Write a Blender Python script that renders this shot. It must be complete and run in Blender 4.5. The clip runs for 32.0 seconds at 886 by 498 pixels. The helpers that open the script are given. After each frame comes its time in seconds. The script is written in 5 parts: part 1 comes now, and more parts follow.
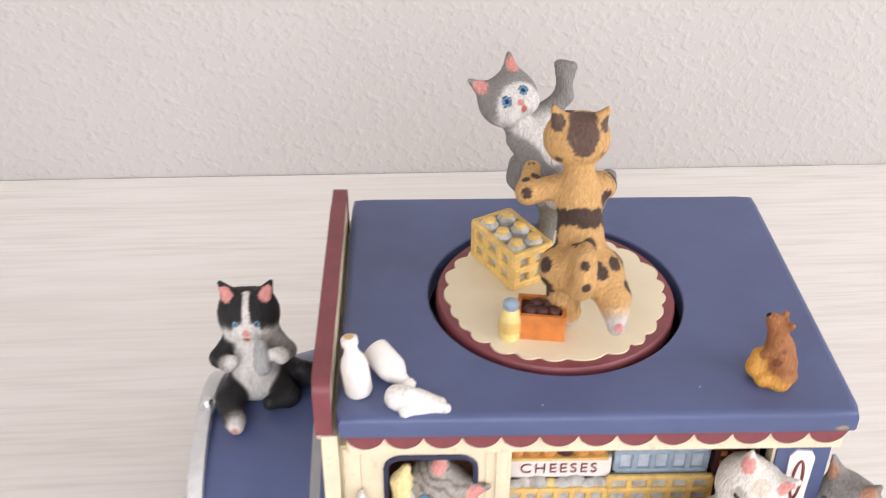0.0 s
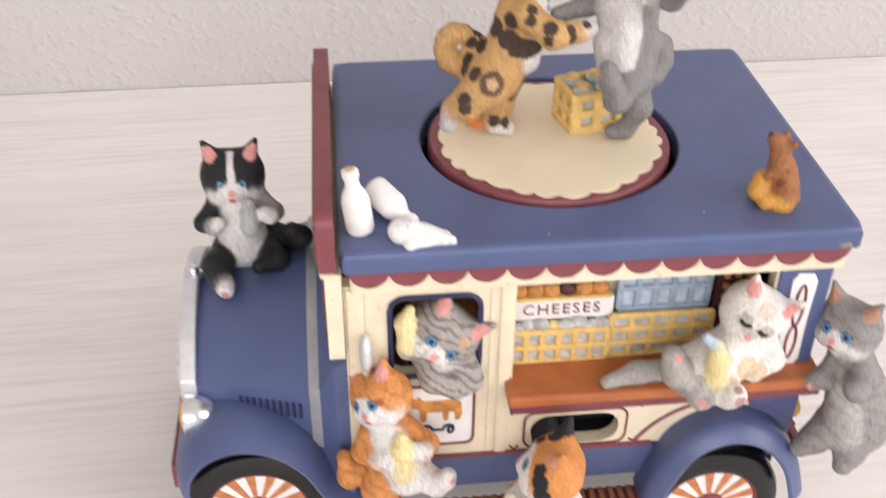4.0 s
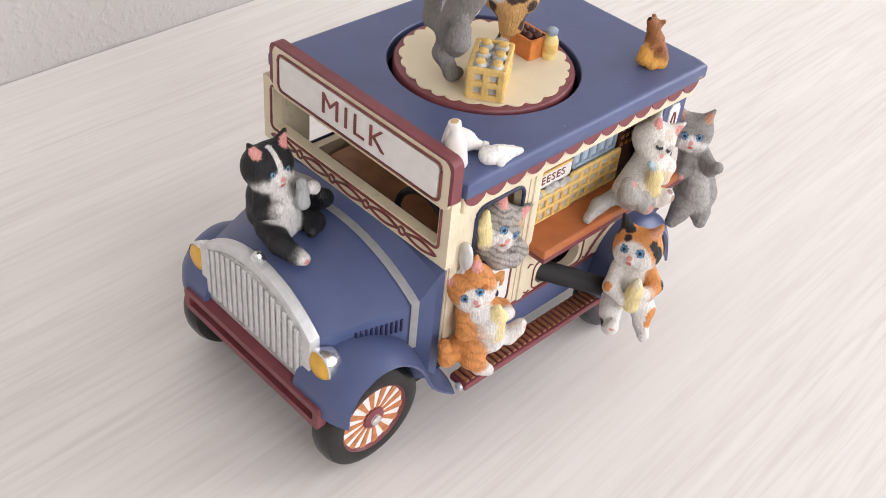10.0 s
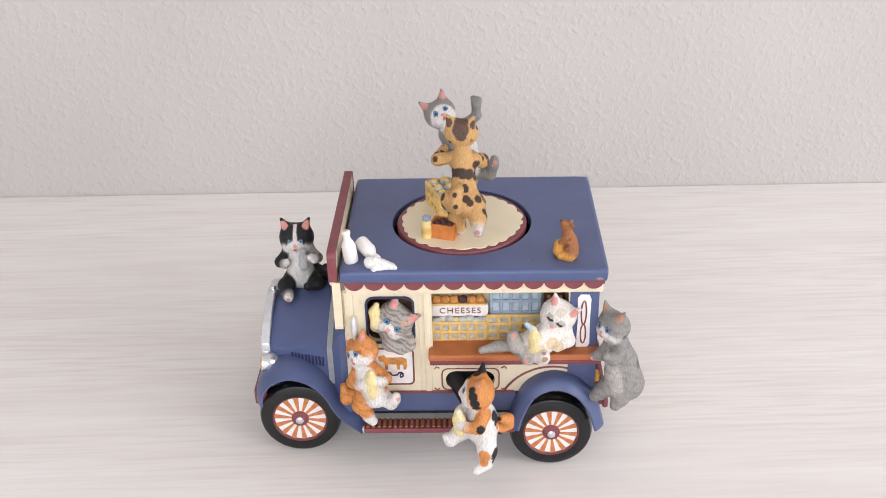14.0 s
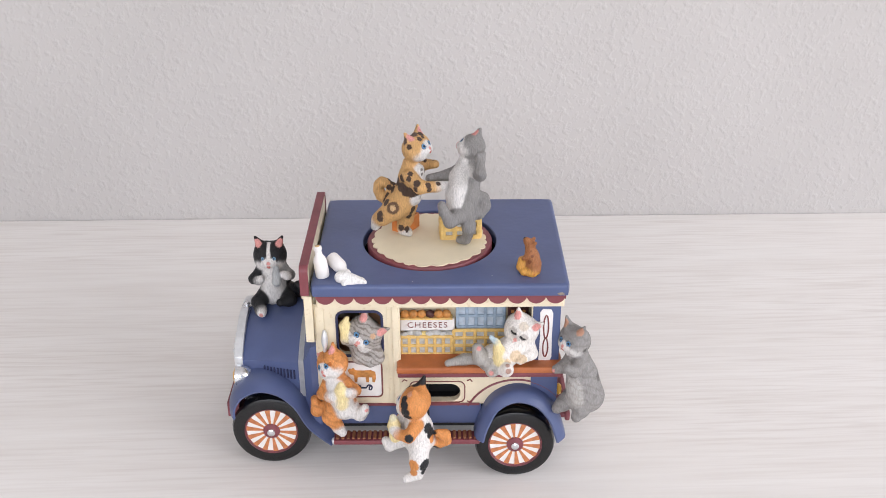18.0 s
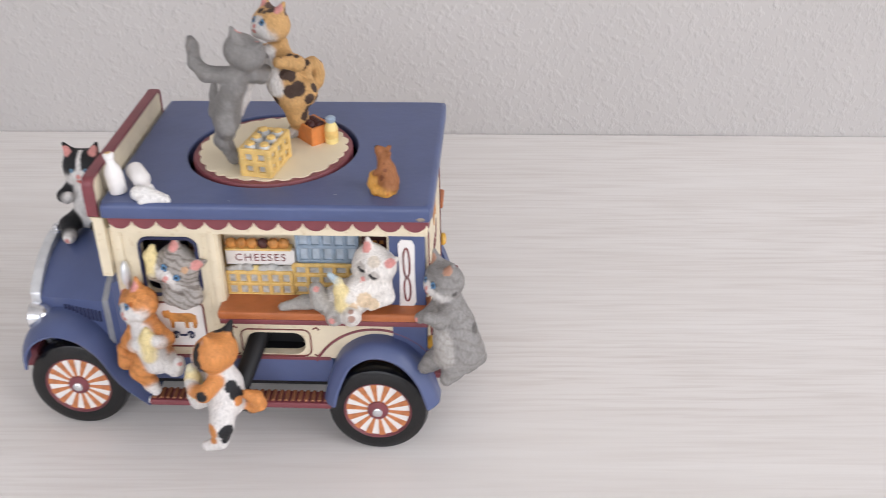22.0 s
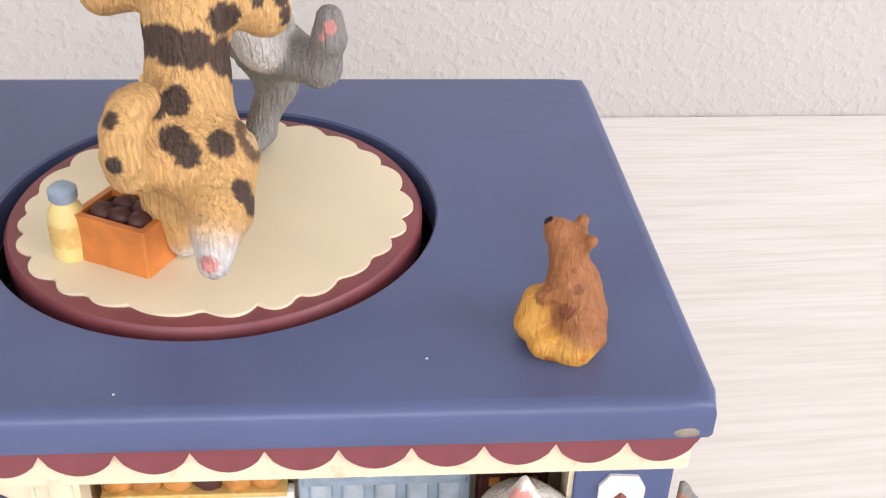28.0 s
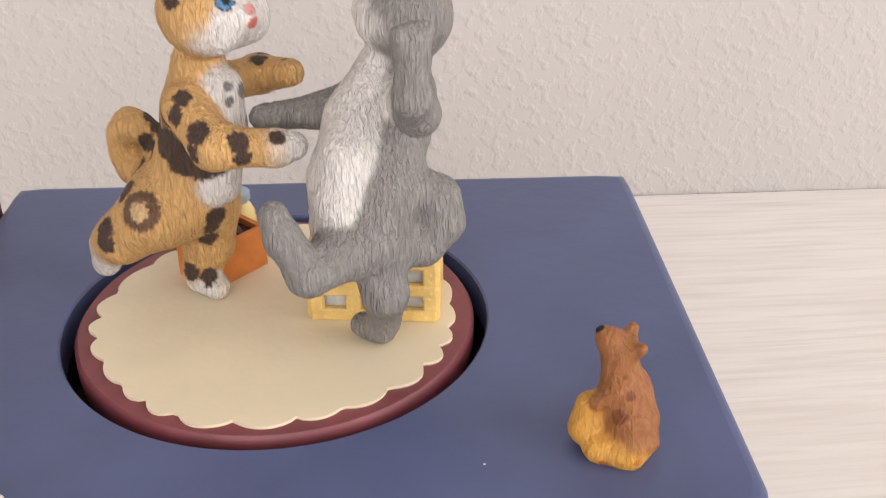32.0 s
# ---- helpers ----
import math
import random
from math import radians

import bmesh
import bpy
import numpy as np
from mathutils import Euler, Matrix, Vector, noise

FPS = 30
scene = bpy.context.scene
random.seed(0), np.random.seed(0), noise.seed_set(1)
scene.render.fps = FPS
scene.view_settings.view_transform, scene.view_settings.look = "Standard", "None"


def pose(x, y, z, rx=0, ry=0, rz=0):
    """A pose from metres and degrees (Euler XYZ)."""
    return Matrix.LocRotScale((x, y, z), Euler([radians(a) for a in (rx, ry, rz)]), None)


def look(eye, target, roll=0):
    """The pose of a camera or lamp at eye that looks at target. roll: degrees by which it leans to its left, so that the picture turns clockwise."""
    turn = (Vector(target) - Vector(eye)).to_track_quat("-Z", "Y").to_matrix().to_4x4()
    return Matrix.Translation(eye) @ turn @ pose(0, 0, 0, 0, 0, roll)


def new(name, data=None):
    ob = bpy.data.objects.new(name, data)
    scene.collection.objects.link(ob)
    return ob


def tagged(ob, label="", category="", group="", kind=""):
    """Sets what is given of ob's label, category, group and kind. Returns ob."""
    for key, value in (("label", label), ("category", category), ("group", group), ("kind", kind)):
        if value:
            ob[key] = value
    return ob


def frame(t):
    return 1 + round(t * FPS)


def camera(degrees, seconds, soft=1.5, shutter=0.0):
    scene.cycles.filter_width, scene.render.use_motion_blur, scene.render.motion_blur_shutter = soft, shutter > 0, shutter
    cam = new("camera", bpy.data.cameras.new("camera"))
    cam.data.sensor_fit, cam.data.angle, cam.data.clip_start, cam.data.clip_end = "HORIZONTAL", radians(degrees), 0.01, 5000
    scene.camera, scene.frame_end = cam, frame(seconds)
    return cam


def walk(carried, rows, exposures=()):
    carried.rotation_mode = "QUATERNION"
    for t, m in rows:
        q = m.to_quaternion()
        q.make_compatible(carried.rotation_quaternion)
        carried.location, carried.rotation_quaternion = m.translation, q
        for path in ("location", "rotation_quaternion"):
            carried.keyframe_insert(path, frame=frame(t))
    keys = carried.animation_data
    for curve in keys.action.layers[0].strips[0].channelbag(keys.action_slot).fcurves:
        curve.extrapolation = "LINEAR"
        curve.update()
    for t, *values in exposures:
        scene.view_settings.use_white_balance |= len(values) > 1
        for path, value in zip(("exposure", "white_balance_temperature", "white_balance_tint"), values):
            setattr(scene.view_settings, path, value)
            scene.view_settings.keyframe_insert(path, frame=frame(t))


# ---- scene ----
cam = camera(44.85, 32.0, soft=0.9, shutter=0.5)
CAM_ROWS = [
    (0, -0.0184, -0.2298, 0.2949, -1.73, -34.08, 0.38),
    (0.5, -0.0111, -0.2037, 0.2998, -3.70, -36.08, 1.15),
    (1, 0.0045, -0.2014, 0.3057, -3.39, -35.68, 0.29),
    (1.5, 0.0140, -0.2031, 0.2986, -1.21, -35.47, -1.89),
    (2, 0.0247, -0.2064, 0.3004, 0.15, -35.56, -2.48),
    (2.5, 0.0305, -0.2095, 0.3048, 0.68, -35.86, -2.49),
    (3, 0.0222, -0.2253, 0.3024, 1.26, -35.27, -1.77),
    (3.5, -0.0025, -0.2397, 0.2889, -1.14, -36.26, -1.06),
    (4, -0.0353, -0.2421, 0.2645, -6.01, -35.86, 0.52),
    (4.5, -0.0291, -0.2676, 0.2382, -8.84, -34.60, 1.42),
    (6.5, -0.0512, -0.3228, 0.2165, -8.47, -30.32, 3.22),
    (7, -0.0830, -0.3084, 0.2235, -12.64, -31.39, 2.69),
    (7.5, -0.1303, -0.2910, 0.2370, -21.34, -31.39, 3.16),
    (8, -0.1848, -0.2653, 0.2736, -31.58, -36.29, 3.78),
    (8.5, -0.2243, -0.2430, 0.3018, -40.56, -40.13, 5.47),
    (9, -0.2336, -0.2261, 0.3073, -44.61, -39.73, 6.40),
    (9.5, -0.2307, -0.2223, 0.3098, -46.20, -39.83, 5.71),
    (10, -0.2379, -0.2161, 0.3111, -47.34, -39.55, 6.09),
    (10.5, -0.2348, -0.2186, 0.3169, -46.66, -39.41, 5.77),
    (11, -0.2309, -0.2257, 0.3201, -45.92, -38.07, 5.51),
    (11.5, -0.2245, -0.2489, 0.3261, -42.26, -36.51, 6.05),
    (12, -0.1655, -0.3134, 0.3477, -27.00, -34.74, -0.59),
    (12.5, -0.0814, -0.3564, 0.3595, -18.64, -36.27, 1.32),
    (13, -0.0328, -0.3931, 0.3779, -7.20, -34.23, 0.39),
    (13.5, 0.0045, -0.4472, 0.3797, -1.45, -31.72, 0.07),
    (14, 0.0249, -0.4747, 0.3768, 1.74, -29.64, -1.48),
    (14.5, 0.0229, -0.4851, 0.3699, 0.20, -28.05, -1.47),
    (15, 0.0270, -0.4915, 0.3673, 0.99, -27.97, -1.58),
    (15.5, 0.0306, -0.4929, 0.3720, 0.43, -27.96, -1.53),
    (17.5, 0.0284, -0.4984, 0.3776, -0.21, -27.57, -0.52),
    (18, 0.0284, -0.4997, 0.3757, 0.13, -27.40, -0.40),
    (18.5, 0.0302, -0.4973, 0.3794, 0.51, -27.99, -0.56),
    (19, 0.0304, -0.4956, 0.3730, 0.37, -27.66, -0.26),
    (19.5, 0.0317, -0.4921, 0.3762, 0.12, -28.31, -0.28),
    (20, 0.0311, -0.4892, 0.3784, -0.07, -28.76, -0.16),
    (20.5, 0.0391, -0.4789, 0.3634, -0.28, -28.63, -0.17),
    (21, 0.0637, -0.4659, 0.3333, 0.70, -28.42, 0.04),
    (21.5, 0.0917, -0.4374, 0.3195, 2.23, -30.12, -0.37),
    (22, 0.1175, -0.3918, 0.3094, 3.84, -30.75, -1.12),
    (22.5, 0.1501, -0.3611, 0.2982, 5.61, -33.12, -1.78),
    (23, 0.1891, -0.3463, 0.2927, 12.72, -33.31, -1.39),
    (23.5, 0.2133, -0.3238, 0.2877, 17.58, -33.75, -0.63),
    (24, 0.2128, -0.3005, 0.2702, 19.63, -33.54, 0.11),
    (24.5, 0.2211, -0.2837, 0.2564, 21.46, -33.70, -1.05),
    (25, 0.1999, -0.2705, 0.2519, 20.84, -33.95, 0.78),
    (25.5, 0.1734, -0.2445, 0.2453, 17.58, -33.40, 1.85),
    (26, 0.1089, -0.2222, 0.2349, 10.94, -30.29, 2.37),
    (26.5, 0.0602, -0.1848, 0.2352, 0.01, -33.48, 3.23),
    (28.5, 0.0437, -0.1406, 0.2025, -4.93, -32.19, 1.89),
    (29, 0.0449, -0.1443, 0.2066, -3.58, -30.13, 0.76),
    (29.5, 0.0457, -0.1439, 0.2061, -3.36, -30.04, 0.53),
    (30, 0.0447, -0.1460, 0.2081, -3.81, -29.81, 1.03),
    (30.5, 0.0449, -0.1393, 0.2057, -3.20, -30.09, 0.37),
    (31, 0.0446, -0.1403, 0.2063, -3.31, -29.98, 0.50),
    (31.5, 0.0435, -0.1414, 0.2097, -2.96, -29.91, -0.16),
    (32, 0.0411, -0.1432, 0.2154, -2.65, -29.39, -0.22),
]
EXPOSURES = [(0.0, 0.34, 6560, 11), (2.0, 0.3, 6600, 12), (4.0, 0.28, 6620, 12), (8.0, 0.22, 6500, 10), (11.0, 0.22, 6450, 10), (13.0, 0.26, 6350, 10), (14.5, 0.1, 6350, 10), (17.0, 0.08, 6220, 10),
             (19.0, 0.1, 6190, 10), (23.0, -0.1, 6250, 10), (25.0, -0.1, 6250, 10), (26.0, 0.04, 6200, 10), (28.0, 0.4, 6500, 11), (29.2, 0.42, 6500, 12), (30.3, 0.15, 6700, 12), (31.0, 0.12, 6850, 12), (32.0, 0.15, 6900, 12)]
EAST_POWER, SOUTH_POWER = 35.0, 34.0
WALL_TURN = 4.62
TURN_RATE = 26.4
# Truck space: x from bonnet to tail, y away from the viewer, z up; the body leans forward a little on the table.
TRUCK_SPACE = pose(0, 0, 0, 0, -2.0, 0) @ Matrix.Translation((0, 0, -0.0005))
BODY = TRUCK_SPACE @ Matrix.Translation((0, 0.0009, -0.0006))


def cam_pose(x, y, z, yaw, pitch, roll):
    cy, sy, cp, sp = math.cos(radians(yaw)), math.sin(radians(yaw)), math.cos(radians(pitch)), math.sin(radians(pitch))
    ahead = Vector((-sy * cp, cy * cp, sp))
    right0 = Vector((cy, sy, 0))
    up0 = right0.cross(ahead)
    c, s = math.cos(radians(roll)), math.sin(radians(roll))
    right, up = right0 * c + up0 * s, up0 * c - right0 * s
    m = Matrix((right, up, -ahead)).transposed().to_4x4()
    m.translation = (x, y, z)
    return TRUCK_SPACE @ m


walk(cam, [(r[0], cam_pose(*r[1:])) for r in CAM_ROWS], EXPOSURES)

# ---- world and light ----
world = bpy.data.worlds.new("world")
scene.world = world
world.use_nodes = True
_n = world.node_tree.nodes
_sky = _n.new("ShaderNodeTexSky")
_sky.sky_type, _sky.sun_disc = "NISHITA", False
_sky.sun_elevation, _sky.sun_rotation = radians(40), radians(120)
world.node_tree.links.new(_sky.outputs[0], _n["Background"].inputs[0])
_n["Background"].inputs[1].default_value = 0.1


def area_lamp(name, eye, target, w, h, power, colour):
    lamp = bpy.data.lights.new(name, "AREA")
    lamp.shape, lamp.size, lamp.size_y, lamp.energy, lamp.color = "RECTANGLE", w, h, power, colour
    ob = new(name, lamp)
    ob.matrix_world = look(eye, target)
    return ob


area_lamp("window_light_east", (1.93, -1.0, 0.85), (0, -0.2, 0.0), 1.9, 1.4, EAST_POWER, (1.0, 0.962, 0.975))
# South lamp and its window are unseen, added to fill the left side.
area_lamp("south_fill_light", (-0.35, -2.36, 0.95), (-0.1, 0, 0.0), 2.4, 1.3, SOUTH_POWER, (1.0, 0.962, 0.975))


# ---- materials ----
def mat(name, colour, rough=0.5, metal=0.0, vary=0.12, scale=120.0, bump=0.0, bump_scale=600.0, spec=0.5, worn=None, coat=0.0):
    """Painted or bare surface with two scales of variation, optional wear colour and fine relief."""
    m = bpy.data.materials.new(name)
    m.use_nodes = True
    nt = m.node_tree
    b = nt.nodes["Principled BSDF"]
    b.inputs["Roughness"].default_value, b.inputs["Metallic"].default_value = rough, metal
    b.inputs["Specular IOR Level"].default_value = spec
    b.inputs["Coat Weight"].default_value = coat
    tc = nt.nodes.new("ShaderNodeTexCoord")
    n1 = nt.nodes.new("ShaderNodeTexNoise")
    n1.inputs["Scale"].default_value, n1.inputs["Detail"].default_value = scale, 6
    nt.links.new(tc.outputs["Object"], n1.inputs["Vector"])
    ramp = nt.nodes.new("ShaderNodeValToRGB")
    ramp.color_ramp.elements[0].position, ramp.color_ramp.elements[1].position = 0.3, 0.75
    lo = [c * (1 - vary) for c in colour]
    hi = [min(1, c * (1 + vary)) for c in colour]
    ramp.color_ramp.elements[0].color, ramp.color_ramp.elements[1].color = (*lo, 1), (*hi, 1)
    nt.links.new(n1.outputs["Fac"], ramp.inputs["Fac"])
    last = ramp.outputs["Color"]
    if worn:
        n3 = nt.nodes.new("ShaderNodeTexNoise")
        n3.inputs["Scale"].default_value, n3.inputs["Detail"].default_value = scale * 4, 8
        nt.links.new(tc.outputs["Object"], n3.inputs["Vector"])
        r3 = nt.nodes.new("ShaderNodeValToRGB")
        r3.color_ramp.elements[0].position, r3.color_ramp.elements[1].position = 0.58, 0.7
        nt.links.new(n3.outputs["Fac"], r3.inputs["Fac"])
        mx = nt.nodes.new("ShaderNodeMix")
        mx.data_type = "RGBA"
        nt.links.new(r3.outputs["Color"], mx.inputs["Factor"])
        nt.links.new(last, mx.inputs[6])
        mx.inputs[7].default_value = (*worn, 1)
        last = mx.outputs[2]
    nt.links.new(last, b.inputs["Base Color"])
    if bump:
        n2 = nt.nodes.new("ShaderNodeTexNoise")
        n2.inputs["Scale"].default_value, n2.inputs["Detail"].default_value = bump_scale, 4
        nt.links.new(tc.outputs["Object"], n2.inputs["Vector"])
        bp = nt.nodes.new("ShaderNodeBump")
        bp.inputs["Strength"].default_value, bp.inputs["Distance"].default_value = bump, 0.0006
        nt.links.new(n2.outputs["Fac"], bp.inputs["Height"])
        nt.links.new(bp.outputs["Normal"], b.inputs["Normal"])
    return m


BLUE = mat("blue_paint", (0.08, 0.105, 0.22), 0.38, vary=0.09, scale=60, bump=0.14, bump_scale=300, spec=0.5)
BLUE_DARK = mat("dark_blue_paint", (0.02, 0.024, 0.07), 0.5, vary=0.1)
MAROON = mat("maroon_paint", (0.2, 0.05, 0.06), 0.45, vary=0.15, scale=150, bump=0.1)
CREAM = mat("cream_paint", (0.74, 0.65, 0.475), 0.5, vary=0.08, scale=90, bump=0.12, worn=(0.64, 0.53, 0.36))
WHITE = mat("white_paint", (0.8, 0.77, 0.74), 0.5, vary=0.06, scale=200, bump=0.2)
LINE = mat("brown_red_line", (0.19, 0.05, 0.045), 0.5, vary=0.3, scale=300)
SILVER = mat("silver_paint", (0.68, 0.69, 0.7), 0.36, metal=0.4, vary=0.12, scale=200, bump=0.25, bump_scale=350)
CHROME = mat("bright_silver", (0.75, 0.76, 0.78), 0.2, metal=0.9, vary=0.1, scale=200, bump=0.1)
RUBBER = mat("black_rubber", (0.006, 0.006, 0.0065), 0.27, vary=0.3, bump=0.12, spec=0.5)
# Black of the arm and other parts; also the shade painted in the slot.
BLACK = mat("black_parts_and_shade", (0.003, 0.003, 0.004), 0.6, vary=0.2)
COUNTER = mat("orange_brown_wood", (0.42, 0.13, 0.04), 0.45, vary=0.2, scale=120, bump=0.2)
BENCH = mat("brown_wood_paint", (0.45, 0.22, 0.11), 0.5, vary=0.2, scale=150, bump=0.2)
BROWN = mat("brown_paint", (0.29, 0.115, 0.052), 0.5, vary=0.25, scale=200, bump=0.3)
DARKBROWN = mat("dark_brown", (0.07, 0.02, 0.018), 0.55, vary=0.3)
YELLOW = mat("yellow_crate", (0.74, 0.5, 0.165), 0.5, vary=0.18, scale=300, bump=0.3, worn=(0.8, 0.62, 0.3))
ORANGE = mat("orange_box", (0.6, 0.2, 0.045), 0.5, vary=0.2, scale=250, bump=0.3)
SPOKE = mat("orange_brown_spoke", (0.52, 0.19, 0.07), 0.5, vary=0.25, scale=300)
SCUFF = mat("scuffed_paint", (0.3, 0.25, 0.2), 0.6, vary=0.4, scale=500)
LAMP = mat("amber_lens", (0.75, 0.42, 0.06), 0.3, vary=0.12, scale=300)
GREYBLUE = mat("grey_blue_crate", (0.3, 0.38, 0.47), 0.5, vary=0.2, scale=300, bump=0.3)
GREY = mat("grey_goods", (0.5, 0.5, 0.48), 0.6, vary=0.35, scale=350, bump=0.5)
BREAD = mat("baked_goods", (0.55, 0.24, 0.06), 0.6, vary=0.4, scale=350, bump=0.5)
PALEBLUE = mat("pale_blue_goods", (0.46, 0.53, 0.6), 0.55, vary=0.2, scale=300, bump=0.4)
TAN = mat("tan_inner_paint", (0.62, 0.42, 0.2), 0.6, vary=0.15)
PALEYELLOW = mat("pale_yellow_milk", (0.78, 0.62, 0.25), 0.4, vary=0.12, scale=250, bump=0.2)
DOILY = mat("cream_doily", (0.76, 0.67, 0.485), 0.6, vary=0.05, scale=60, bump=0.1)
FLOORM = mat("grey_floor_boards", (0.33, 0.3, 0.27), 0.5, vary=0.2, scale=6)
ROOMWALL = mat("room_paint", (0.78, 0.77, 0.755), 0.8, vary=0.04, scale=3)


def attribute_mat(name, rough=0.55, relief=0.8, depth=0.0008, strands=1050):
    """Hand-painted figure: the paint's colours lie on the mesh; fine combed fur relief."""
    m = bpy.data.materials.new(name)
    m.use_nodes = True
    nt = m.node_tree
    b = nt.nodes["Principled BSDF"]
    b.inputs["Roughness"].default_value = rough
    b.inputs["Specular IOR Level"].default_value = 0.35
    at = nt.nodes.new("ShaderNodeAttribute")
    at.attribute_name = "paint"
    tc = nt.nodes.new("ShaderNodeTexCoord")
    mp = nt.nodes.new("ShaderNodeMapping")
    mp.inputs["Scale"].default_value = (1, 1, 0.2)
    nt.links.new(tc.outputs["Object"], mp.inputs["Vector"])
    n1 = nt.nodes.new("ShaderNodeTexNoise")
    n1.inputs["Scale"].default_value, n1.inputs["Detail"].default_value, n1.inputs["Distortion"].default_value = strands, 4, 0.9
    nt.links.new(mp.outputs["Vector"], n1.inputs["Vector"])
    hsv = nt.nodes.new("ShaderNodeHueSaturation")
    rng = nt.nodes.new("ShaderNodeMapRange")
    rng.inputs["From Min"].default_value, rng.inputs["From Max"].default_value = 0.3, 0.7
    rng.inputs["To Min"].default_value, rng.inputs["To Max"].default_value = 0.74, 1.13
    nt.links.new(n1.outputs["Fac"], rng.inputs["Value"])
    nt.links.new(rng.outputs["Result"], hsv.inputs["Value"])
    nt.links.new(at.outputs["Color"], hsv.inputs["Color"])
    nt.links.new(hsv.outputs["Color"], b.inputs["Base Color"])
    bp = nt.nodes.new("ShaderNodeBump")
    bp.inputs["Strength"].default_value, bp.inputs["Distance"].default_value = relief, depth
    nt.links.new(n1.outputs["Fac"], bp.inputs["Height"])
    nt.links.new(bp.outputs["Normal"], b.inputs["Normal"])
    return m


FUR = attribute_mat("painted_fur", 0.55, 0.8, 0.0006, 1450)
DEEP_FUR = attribute_mat("deep_combed_fur", 0.6, 1.0, 0.0011, 1700)
PLAIN_PAINT = attribute_mat("painted_resin", 0.45, 0.15)


def table_mat():
    """Pale laminate with fine streaks of grain along its length."""
    m = bpy.data.materials.new("pale_wood_laminate")
    m.use_nodes = True
    nt = m.node_tree
    b = nt.nodes["Principled BSDF"]
    b.inputs["Roughness"].default_value, b.inputs["Specular IOR Level"].default_value = 0.42, 0.4
    tc = nt.nodes.new("ShaderNodeTexCoord")

    def streak(sx, sy, scale, detail, dist):
        mp = nt.nodes.new("ShaderNodeMapping")
        mp.inputs["Scale"].default_value = (sx, sy, 1)
        mp.inputs["Rotation"].default_value = (0, 0, radians(-5))
        nt.links.new(tc.outputs["Object"], mp.inputs["Vector"])
        n = nt.nodes.new("ShaderNodeTexNoise")
        n.inputs["Scale"].default_value, n.inputs["Detail"].default_value, n.inputs["Distortion"].default_value = scale, detail, dist
        nt.links.new(mp.outputs["Vector"], n.inputs["Vector"])
        return n

    fine, broad = streak(0.045, 1, 400, 4, 0.25), streak(0.06, 1, 70, 5, 0.5)
    ramp = nt.nodes.new("ShaderNodeValToRGB")
    ramp.color_ramp.elements[0].position, ramp.color_ramp.elements[1].position = 0.32, 0.56
    ramp.color_ramp.elements[0].color, ramp.color_ramp.elements[1].color = (0.63, 0.58, 0.54, 1), (0.81, 0.78, 0.75, 1)
    nt.links.new(fine.outputs["Fac"], ramp.inputs["Fac"])
    ramp2 = nt.nodes.new("ShaderNodeValToRGB")
    ramp2.color_ramp.elements[0].position, ramp2.color_ramp.elements[1].position = 0.35, 0.65
    ramp2.color_ramp.elements[0].color, ramp2.color_ramp.elements[1].color = (0.735, 0.7, 0.665, 1), (0.8, 0.775, 0.745, 1)
    nt.links.new(broad.outputs["Fac"], ramp2.inputs["Fac"])
    mx = nt.nodes.new("ShaderNodeMix")
    mx.data_type = "RGBA"
    patch = streak(0.25, 1, 11, 3, 0.6)
    fade = nt.nodes.new("ShaderNodeMapRange")
    fade.inputs["From Min"].default_value, fade.inputs["From Max"].default_value = 0.35, 0.65
    fade.inputs["To Min"].default_value, fade.inputs["To Max"].default_value = 0.45, 0.88
    nt.links.new(patch.outputs["Fac"], fade.inputs["Value"])
    nt.links.new(fade.outputs["Result"], mx.inputs["Factor"])
    nt.links.new(ramp.outputs["Color"], mx.inputs[6])
    nt.links.new(ramp2.outputs["Color"], mx.inputs[7])
    nt.links.new(mx.outputs[2], b.inputs["Base Color"])
    bp = nt.nodes.new("ShaderNodeBump")
    bp.inputs["Strength"].default_value, bp.inputs["Distance"].default_value = 0.15, 0.0003
    nt.links.new(fine.outputs["Fac"], bp.inputs["Height"])
    nt.links.new(bp.outputs["Normal"], b.inputs["Normal"])
    return m


